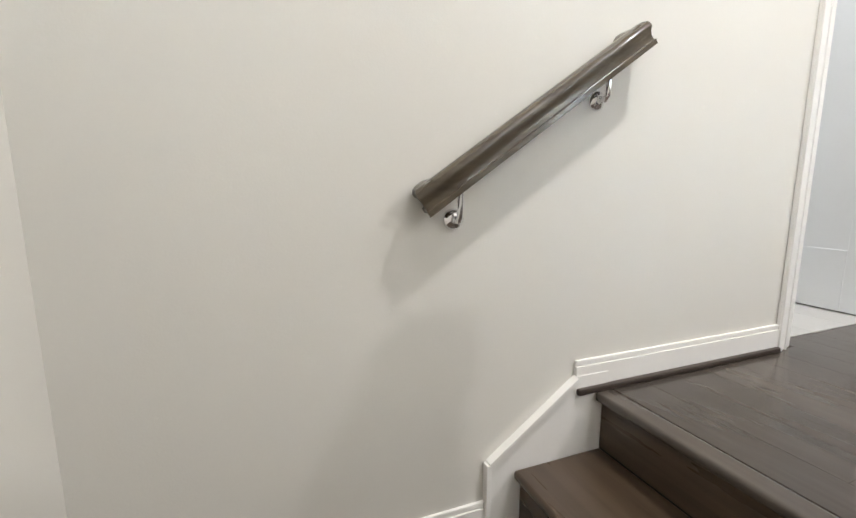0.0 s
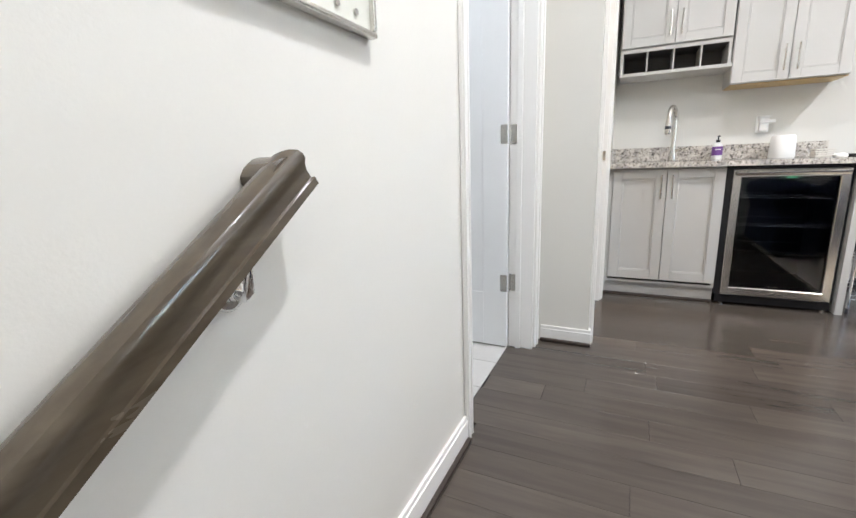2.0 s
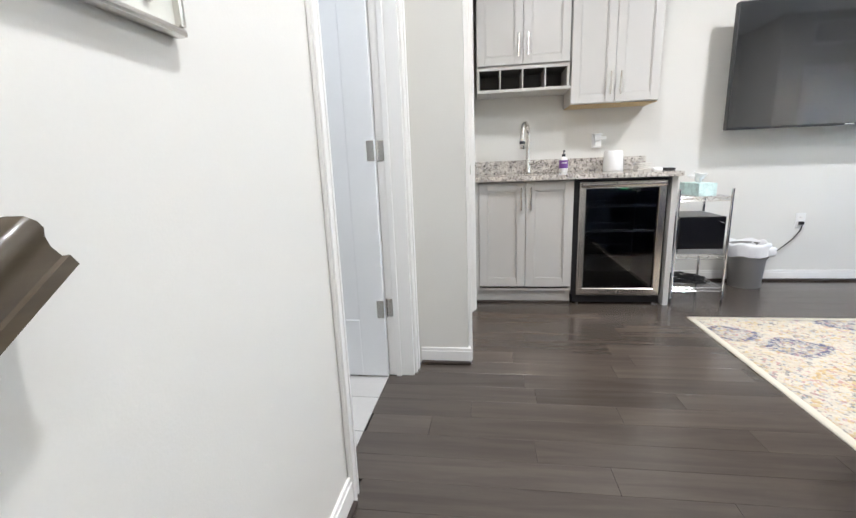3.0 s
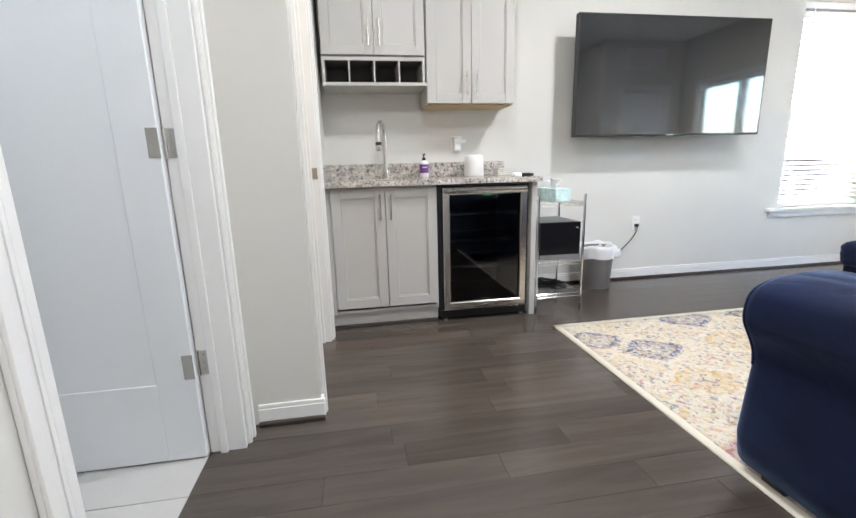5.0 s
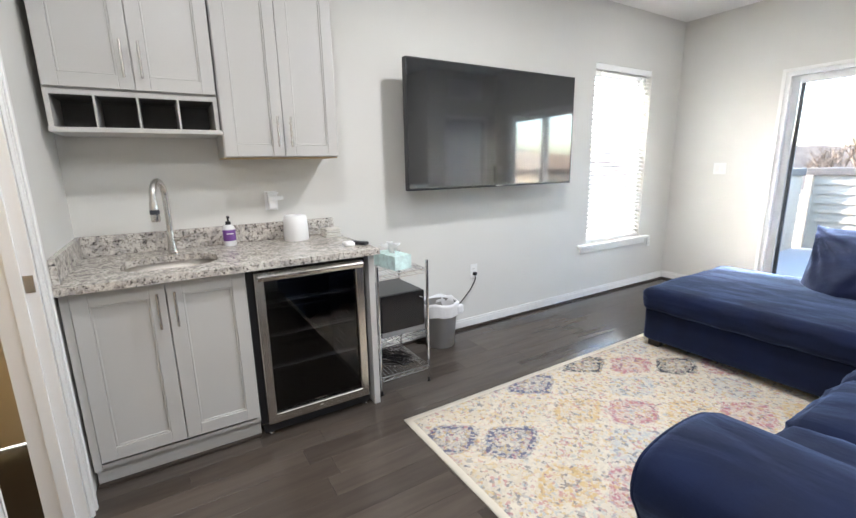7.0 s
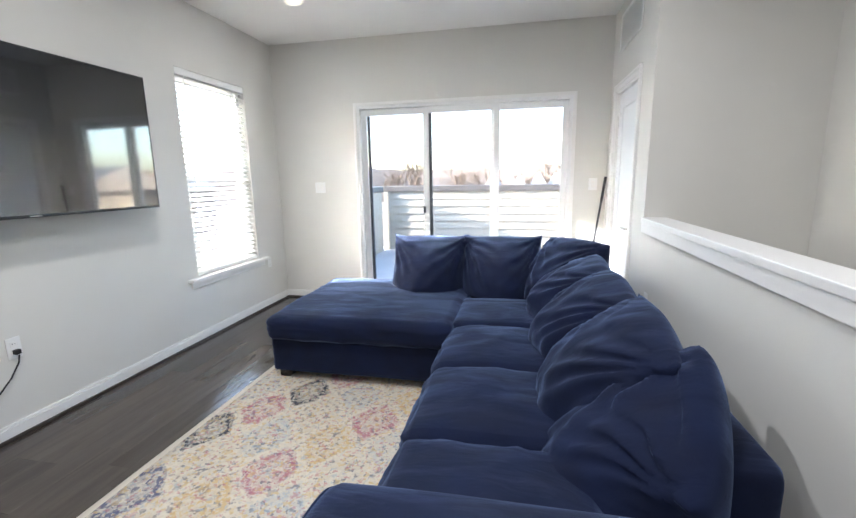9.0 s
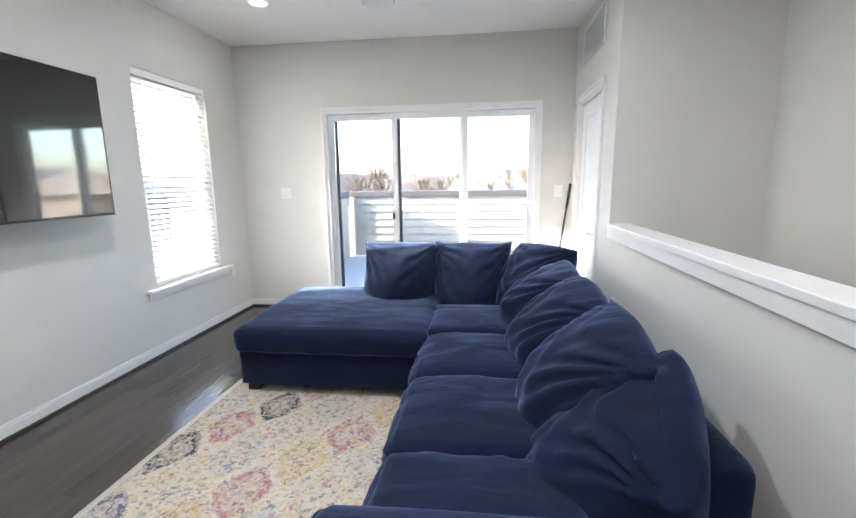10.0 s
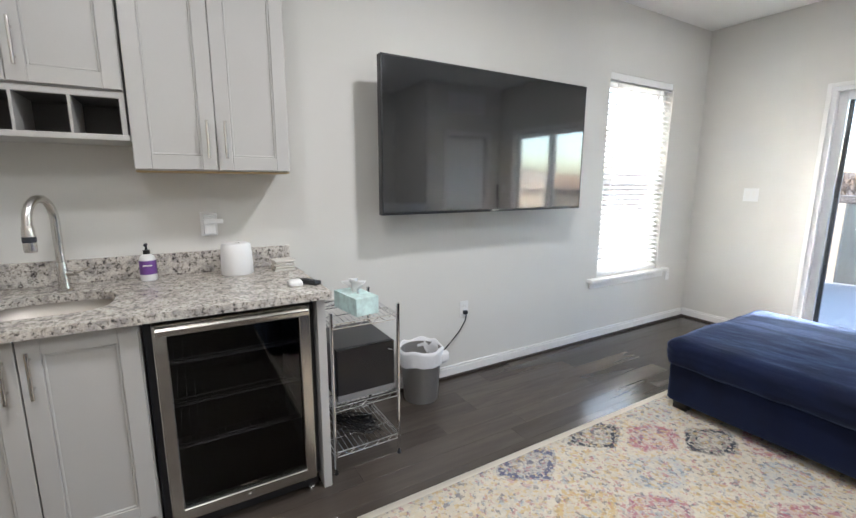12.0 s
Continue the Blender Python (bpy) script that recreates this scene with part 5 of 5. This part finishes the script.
def microwave():
    m = thing("microwave", "small black microwave with a grey lower band", "microwave", (4.365, 0.052, 0.3435))
    part("case", box((0.012, -0.145, 0.008), (0.335, 0.145, 0.262), 0.006), mat("black_enamel", (0.02, 0.02, 0.022), 0.3), m)
    part("front", box((-0.006, -0.145, 0.038), (0.0115, 0.145, 0.262), 0.004), M_GLOSS, m, "glossy black front")
    part("band", box((-0.006, -0.145, 0.006), (0.0115, 0.145, 0.0375), 0.003), M_BAND, m, "grey band")
    part("handle", sweep([(-0.008, -0.11, 0.225), (-0.018, -0.12, 0.222), (-0.010, -0.13, 0.214)], 0.004, 8), M_NICKEL, m)
    for x in (0.04, 0.30):
        for y in (-0.12, 0.12):
            part("foot", rod((x, y, 0), (x, y, 0.009), 0.012, 10), M_BLACK, m)


microwave()

tr = thing("cable_pile", "tangle of dark cables on the bottom shelf", "cables", (4.50, 0.06, 0.1135))
rng = random.Random(5)
for j in range(3):
    pts = []
    for k in range(34):
        t = k * 0.55 + j * 2
        pts.append((0.09 * math.cos(t) + rng.uniform(-0.03, 0.03), 0.075 * math.sin(t * 1.13) + rng.uniform(-0.03, 0.03), 0.006 + 0.018 * j + rng.uniform(0, 0.014)))
    part("cable", sweep(pts, 0.0035, 6), M_BLACK, tr, "", True)


def tissues():
    t = thing("tissue_box", "teal and white tissue box with a tissue pulled up", "tissue box", (4.50, 0.045, 0.743))
    t.rotation_euler = (0, 0, radians(8))
    part("carton", box((-0.115, -0.06, 0), (0.115, 0.06, 0.085), 0.002), M_TEAL, t)
    bm = bmesh.new()
    rows = []
    rr = random.Random(8)
    for i in range(9):
        row = []
        for j in range(7):
            u, v = i / 8 - 0.5, j / 6
            row.append(bm.verts.new((u * 0.11 * (0.5 + v), 0.03 * math.sin(i * 1.5 + v * 2) * (0.3 + v) + rr.uniform(-0.004, 0.004), 0.083 + v * (0.075 - 0.05 * abs(u)) + rr.uniform(-0.004, 0.004))))
        rows.append(row)
    for a, b in zip(rows, rows[1:]):
        for j in range(6):
            bm.faces.new((a[j], b[j], b[j + 1], a[j + 1]))
    ob = part("tissue", bm, M_PAPER, t, "crumpled white tissue", "all")
    s = ob.modifiers.new("thick", "SOLIDIFY")
    s.thickness = 0.0012


tissues()


def waste_bin():
    b = thing("waste_bin", "dark grey mesh waste bin with a white liner", "waste bin", (4.795, -0.49, 0))
    part("shell", lathe([(0.105, 0.0), (0.108, 0.006), (0.130, 0.325), (0.133, 0.33), (0.127, 0.33), (0.103, 0.012)], (0, 0, 0), 36), M_BIN, b, "", True)
    bm = bmesh.new()
    n = 48
    rows = []
    for r, z, a in ((0.118, 0.20, 0.004), (0.124, 0.30, 0.003), (0.131, 0.345, 0.004), (0.138, 0.348, 0.006), (0.141, 0.325, 0.006), (0.140, 0.29, 0.007), (0.139, 0.245, 0.008)):
        rows.append([bm.verts.new(((r + a * noise.noise((3 * math.cos(t), 3 * math.sin(t), z * 8)) * 1.6) * math.cos(t), (r + a * noise.noise((3 * math.cos(t), 3 * math.sin(t), z * 8)) * 1.6) * math.sin(t), z + 0.022 * noise.noise((2 * math.cos(t), 2 * math.sin(t), 7 + z)))) for t in (2 * math.pi * k / n for k in range(n))])
    for p, q in zip(rows, rows[1:]):
        for k in range(n):
            bm.faces.new((p[k], p[(k + 1) % n], q[(k + 1) % n], q[k]))
    part("liner", bm, M_BAG, b, "white plastic liner folded over the rim", "all")
    kn = puff((0.018, 0.030, 0.032), 0.012, (0, 0, 0), 6, None, 0.008, 2.0)
    bmesh.ops.translate(kn, verts=kn.verts, vec=(-0.10, -0.105, 0.285))
    part("knot", kn, M_BAG, b, "knotted slack of the liner", "all")


waste_bin()


# ---- television ----
tv = thing("television", "large flat black wall-mounted television, switched off", "television", (4.72, -0.99, 1.18))
part("body", box((0.006, -0.785, 0.0), (0.045, 0.785, 0.84), 0.004), M_BLACK, tv)
part("screen", box((0.0, -0.777, 0.016), (0.0058, 0.777, 0.832)), M_SCREEN, tv, "glossy dark screen")
bm = bmesh.new()
for lo, hi in (((-0.002, -0.785, 0.0), (0.0058, 0.785, 0.0158)), ((-0.002, -0.785, 0.8322), (0.0058, 0.785, 0.84)), ((-0.002, -0.785, 0.0158), (0.0058, -0.7772, 0.8322)), ((-0.002, 0.7772, 0.0158), (0.0058, 0.785, 0.8322))):
    add_box(bm, lo, hi, 0.001, 1)
part("bezel", bm, M_BLACK, tv)
part("badge", box((-0.003, -0.03, 0.004), (-0.002, 0.03, 0.011)), M_NICKEL, tv)
part("rear_housing", box((0.0455, -0.45, 0.10), (0.075, 0.45, 0.55), 0.008), M_BLACK, tv)
bm = box((0.0755, -0.22, 0.20), (0.085, 0.22, 0.60))
add_box(bm, (0.0855, -0.03, 0.35), (EX - 4.72 - 0.015, 0.03, 0.45))
add_box(bm, (EX - 4.72 - 0.0145, -0.20, 0.25), (EX - 4.72 - 0.001, 0.20, 0.55))
part("wall_mount", bm, M_BLACK, tv)

# ---- ceiling fittings ----
can = thing("recessed_downlight", "small round recessed ceiling light, lit; copies are added over fill lamps", "ceiling light", (4.11, -2.72, CEIL), "recessed downlights")
part("trim_ring", lathe([(0.072, -0.006), (0.090, -0.004), (0.092, -0.0005), (0.070, -0.0005)], (0, 0, 0), 32), M_TRIM, can, "", True)
part("lens", lathe([(0.0715, -0.0065), (0.05, -0.0072), (0.001, -0.0075)], (0, 0, 0), 32), M_CAN, can, "glowing warm lens", True)
# added cans over the fill lamps; only the first can is a known fitting
for lx, ly, watts in DOWNLIGHT_AND_FILL[1:]:
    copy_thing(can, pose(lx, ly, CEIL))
fix = thing("ceiling_light", "flat round ceiling light, off", "ceiling light", (3.17, -2.80, CEIL))
part("base", lathe([(0.125, -0.0005), (0.13, -0.012), (0.125, -0.022)], (0, 0, 0), 40), M_NICKEL, fix, "grey rim", True)
part("diffuser", lathe([(0.122, -0.0225), (0.11, -0.034), (0.06, -0.044), (0.001, -0.047)], (0, 0, 0), 40), M_WHITE, fix, "white diffuser", True)

pole = thing("security_bar", "thin dark pole leaning in the corner by the closet", "pole", (1.66, -3.62, 0))
bm = rod((0, 0, 0.012), (-0.165, -0.045, 1.30), 0.010, 12)
part("pole", bm, M_DARKSEAL, pole, "", True)
part("grip", rod((-0.140, -0.0385, 1.10), (-0.168, -0.0465, 1.33), 0.013, 12), M_BLACK, pole, "", True)
part("tip", rod((0.0, 0, 0.0), (-0.002, 0, 0.03), 0.013, 12), M_BLACK, pole, "", True)


# ---- rug ----
bm = bmesh.new()
nx, ny = 24, 30
rx0, rx1, ry0, ry1 = 1.95, 4.038, -2.75, 0.24
top = [[bm.verts.new((rx0 + (rx1 - rx0) * i / nx, ry0 + (ry1 - ry0) * j / ny, 0.009 + 0.0012 * noise.noise((i * 0.7, j * 0.7, 0)))) for j in range(ny + 1)] for i in range(nx + 1)]
low = [[bm.verts.new((v.co.x, v.co.y, 0.0015)) for v in row] for row in top]
for i in range(nx):
    for j in range(ny):
        bm.faces.new((top[i][j], top[i + 1][j], top[i + 1][j + 1], top[i][j + 1]))
for i in range(nx):
    bm.faces.new((low[i][0], low[i + 1][0], top[i + 1][0], top[i][0]))
    bm.faces.new((top[i][ny], top[i + 1][ny], low[i + 1][ny], low[i][ny]))
for j in range(ny):
    bm.faces.new((top[0][j], top[0][j + 1], low[0][j + 1], low[0][j]))
    bm.faces.new((low[nx][j], low[nx][j + 1], top[nx][j + 1], top[nx][j]))
rug = part("area_rug", bm, M_RUG, None, "", "all")
tagged(rug, "cream area rug with faded gold, rose and navy medallions", "rug")


# ---- sectional sofa ----
SO = Vector((2.2, -1.3, 0.0))
sofa = thing("sectional_sofa", "navy microfibre L-shaped sectional sofa with chaise", "sofa", SO)


def sofa_part(name, bm, at, label="", turn=None, material=None):
    if turn is not None:
        bmesh.ops.rotate(bm, verts=bm.verts, cent=(0, 0, 0), matrix=turn)
    bmesh.ops.translate(bm, verts=bm.verts, vec=Vector(at) - SO)
    return part(name, bm, material or M_FABRIC, sofa, label, "all")


# frames down to just above the floor
sofa_part("base", puff((0.535, 1.32, 0.115), 0.02, (0, 0, 0), 6), (2.125, -1.34, 0.185))
sofa_part("chaise_base", puff((0.655, 0.565, 0.125), 0.025, (0.008, 0.008, 0), 8, None, 0.004), (3.275, -2.295, 0.185))
sofa_part("back_frame", puff((0.10, 1.28, 0.245), 0.05, (0, 0, 0), 8), (1.675, -1.70, 0.325))
sofa_part("back_frame", puff((0.86, 0.11, 0.21), 0.05, (0, 0, 0), 8), (2.50, -2.86, 0.31))
# seats
for k, (y0, y1) in enumerate(((-0.594, -0.02), (-1.18, -0.594), (-1.765, -1.18))):
    def swell(p, c, s=k):
        return (p.x, p.y, p.z - 0.02 * max(0, c.x) ** 4)
    sofa_part("seat_cushion", puff((0.33, (y1 - y0) / 2 - 0.002, 0.085), 0.055, (0.012, 0.0, 0.026), 16, swell, 0.010, k * 3.1), (2.375, (y0 + y1) / 2, 0.375))
sofa_part("seat_cushion", puff((0.34, 0.30, 0.085), 0.05, (0.0, 0.006, 0.018), 12, None, 0.006, 7.7), (2.36, -2.075, 0.375))
sofa_part("chaise_cushion", puff((0.63, 0.585, 0.085), 0.055, (0.012, 0.012, 0.022), 20, None, 0.010, 4.4), (3.315, -2.27, 0.378))


def back_pillow(at, width, height, front, turn, seed, lean=0.0, ear=0.0, slump=0.0, fall=-0.25, back=0.10, curve=(1.8, 0.66), n=42):
    """A loose back pillow standing on the seat: deep at the foot, drawn to a seam along the sides and top. It faces +x before the turn."""
    bm = bmesh.new()

    def side(sign):
        rows = []
        for i in range(n + 1):
            row = []
            u = i / n
            for j in range(n + 1):
                y = -1 + 2 * j / n
                rim = (1 - abs(y) ** 2.6) ** 0.6
                h = height * (1 - slump * (max(0.0, y - fall) / (1 - fall)) ** 1.3)
                if sign > 0:
                    x = front * (0.94 + 0.06 * (1 - u)) * (1 - u ** curve[0]) ** curve[1] * (0.24 + 0.76 * rim) if u < 1 else 0.0
                    x += 0.05 * math.sin(math.pi * u) * rim
                else:
                    x = -back * (1 - u ** 4) ** 0.5 * (0.3 + 0.7 * rim)
                x *= 1.0 if 0 < j < n else 0.25
                z = h * u + ear * abs(y) ** 5 * u + 0.018 * (1 - y * y) * u
                yy = y * width / 2 * (1 - 0.05 * math.sin(math.pi * u) + 0.02 * u)
                if sign > 0 and 0 < i < n and 0 < j < n:
                    # folds fanning out of the upper corners, and soft dents
                    for cy in (-1, 1):
                        dy, dz = (y - cy) * width / 2, (1 - u) * height
                        r = math.hypot(dy, dz)
                        a = math.atan2(dz, abs(dy) + 1e-6)
                        x += 0.021 * math.sin(a * 19 + seed * 2 + 2.6 * noise.noise((y * 2, u * 2, seed))) * math.exp(-((r - 0.13) / 0.17) ** 2)
                    x += 0.030 * noise.noise((y * 1.6, u * 1.6, seed)) * rim + 0.016 * noise.noise((y * 4, u * 5, seed + 9))
                x -= lean * h * u
                row.append((x, yy, z))
            rows.append(row)
        return rows

    f, b = side(1), side(-1)
    vf = [[bm.verts.new(p) for p in row] for row in f]
    vb = [[vf[i][j] if i == n else bm.verts.new(b[i][j]) for j in range(n + 1)] for i in range(n + 1)]
    for v in (vf, vb):
        for i in range(n):
            for j in range(n):
                bm.faces.new((v[i][j], v[i][j + 1], v[i + 1][j + 1], v[i + 1][j]))
    for i in range(n):
        for j in (0, n):
            q = [vf[i][j], vf[i + 1][j], vb[i + 1][j], vb[i][j]]
            bm.faces.new(list(dict.fromkeys(q)))
    bm.faces.new([*vf[0], *vb[0][::-1]])
    return sofa_part("back_cushion", bm, at, "", Matrix.Rotation(radians(turn), 3, "Z"))


for k, (y, w) in enumerate(((-0.49, 0.50), (-0.90, 0.62), (-1.475, 0.62), (-2.04, 0.60))):
    back_pillow((1.80, y, 0.44), w, (0.355, 0.385, 0.38, 0.37)[k], (0.42, 0.42, 0.42, 0.42)[k], (-20, -4, -2, -6)[k], k * 5.3 + 1.0, slump=(0.68, 0.15, 0.10, 0.05)[k], fall=(-0.75, -0.25, -0.25, -0.25)[k], ear=(0.0, 0.01, 0.0, 0.0)[k], curve=((1.15, 0.80), (1.6, 0.66), (1.7, 0.66), (1.8, 0.66))[k])
for k, x in enumerate((3.03, 2.43)):
    back_pillow((x, -2.80, 0.44), 0.64, 0.395, 0.42, 90 + (2, -2)[k], k * 4.1 + 20, lean=0.20, ear=0.035)
back_pillow((1.86, -2.66, 0.44), 0.54, 0.41, 0.44, 45, 31, lean=0.05)


def rolled_arm():
    """A rolled arm: its section runs along the sofa's depth, with a swollen roll over a waisted side."""
    outer = [(0.240, 0.05), (0.250, 0.12), (0.240, 0.26), (0.228, 0.37), (0.236, 0.43), (0.262, 0.49), (0.282, 0.535), (0.284, 0.59), (0.258, 0.640), (0.175, 0.668), (0.06, 0.674), (-0.04, 0.664), (-0.105, 0.637), (-0.135, 0.585), (-0.13, 0.52), (-0.10, 0.45), (-0.075, 0.30), (-0.075, 0.05)]
    pts = []
    n = len(outer)
    for i in range(n):
        p0, p1, p2, p3 = (Vector(outer[(i + d) % n]) for d in (-1, 0, 1, 2))
        steps = 3 if 2 < i < n - 3 else 1
        for s in range(steps):
            t = s / steps
            pts.append(0.5 * ((2 * p1) + (p2 - p0) * t + (2 * p0 - 5 * p1 + 4 * p2 - p3) * t * t + (3 * p1 - p0 - 3 * p2 + p3) * t ** 3) if steps > 1 else p1)
    c = Vector((0.09, 0.38))

    def dip(x, z):
        # the roll sinks a little towards its front end
        return 0.012 * max(0.0, (x - 2.40) / 0.34) ** 1.5 * max(0.0, min(1.0, (z - 0.40) / 0.15))
    bm = bmesh.new()
    rings = []
    cuts = [(1.625, 0.88), (1.635, 0.96), (1.66, 1.0)] + [(1.66 + 1.04 * k / 14, 1.0) for k in range(1, 15)] + [(2.72, 0.975), (2.735, 0.92), (2.741, 0.84)]
    for x, s in cuts:
        ring = []
        for p in pts:
            q = c + (p - c) * s
            w = 0.006 * noise.noise((x * 4, q.x * 7, q.y * 7))
            ring.append(bm.verts.new(Vector((x, q.x + w, max(0.045, q.y + w - dip(x, q.y)))) - SO))
        rings.append(ring)
    m = len(pts)
    for a, b in zip(rings, rings[1:]):
        for i in range(m):
            bm.faces.new((a[i], a[(i + 1) % m], b[(i + 1) % m], b[i]))
    bm.faces.new(rings[0][::-1])
    bm.faces.new(rings[-1])
    arm = part("arm", bm, M_FABRIC, sofa, "rolled arm", "all")
    # welt along the front edge of the roll
    x = 2.728
    part("welt", sweep([Vector((x, q.x, q.y - dip(x, q.y))) - SO for q in (c + (p - c) * 0.955 for p in pts[3:-2])], 0.005, 6), M_FABRIC, arm, "", True)


rolled_arm()
for x, y in ((2.62, 0.17), (1.68, 0.17), (3.86, -1.80), (3.86, -2.78), (1.68, -2.85), (2.62, -1.60)):
    z0 = 0.0105 if (1.95 < x < 4.03 and -2.75 < y < 0.24) else 0.0
    sofa_part("foot", prism([(-0.038, -0.038), (0.038, -0.038), (0.038, 0.038), (-0.038, 0.038)], "z", 0, 0.075 - z0), (x, y, z0), "dark block foot", None, M_FOOT)


# ---- floor pieces ----
floor_ob = bpy.data.objects["floor"]
rng = random.Random(11)
PW = 0.127
meshes = {}


def plank(length, width):
    key = (round(length, 2), round(width, 3))
    if key not in meshes:
        bm = bmesh.new()
        g, t, b = 0.0003, 0.0004, -0.0115
        l, w = key[0] - 2 * g, key[1] - 2 * g
        lowv = [bm.verts.new(p) for p in ((g, g, b), (w, g, b), (w, l, b), (g, l, b))]
        mid = [bm.verts.new(p) for p in ((g, g, -t), (w, g, -t), (w, l, -t), (g, l, -t))]
        up = [bm.verts.new(p) for p in ((g + t, g + t, 0), (w - t, g + t, 0), (w - t, l - t, 0), (g + t, l - t, 0))]
        for a, c in ((lowv, mid), (mid, up)):
            for i in range(4):
                bm.faces.new((a[i], a[(i + 1) % 4], c[(i + 1) % 4], c[i]))
        bm.faces.new(up)
        me = bpy.data.meshes.new("plank")
        bm.to_mesh(me)
        bm.free()
        me.materials.append(M_PLANK)
        meshes[key] = me
    return meshes[key]


x = 1.56
while x < EX + 0.02:
    w = min(PW, EX + 0.02 - x)
    if w < 0.02:
        break
    y_end = NY - 0.001 if x < 2.4 else (NR + 0.02 if x < 3.32 else BY + 0.10)
    if D1[0] - 0.01 < x and x + w < D1[1] + 0.06:
        y_end = 1.985
    if x > 3.40 and x + w < 4.16:
        y_end = 2.6
    y = SY - 0.01
    first = True
    while y < y_end - 0.01:
        length = rng.choice((0.6, 0.8, 1.0, 1.2, 1.4)) * (rng.choice((0.4, 0.7, 1.0)) if first else 1)
        first = False
        length = round(min(length, y_end - y), 2)
        if y_end - y - length < 0.15:
            length = round(y_end - y, 2)
        o = new("plank", plank(length, w))
        o.location = (x, y, 0)
        o.parent = floor_ob
        y += length
    x += PW

bath = bpy.data.objects["floor_bathroom"]
for i in range(4):
    for j in range(5):
        o = part("tile", box((2.20 + i * 0.25 + 0.0015, 1.987 + j * 0.4 + 0.0015, -0.0038), (2.20 + (i + 1) * 0.25 - 0.0015, 1.987 + (j + 1) * 0.4 - 0.0015, 0.004), 0.001, 1), M_TILE, bath)
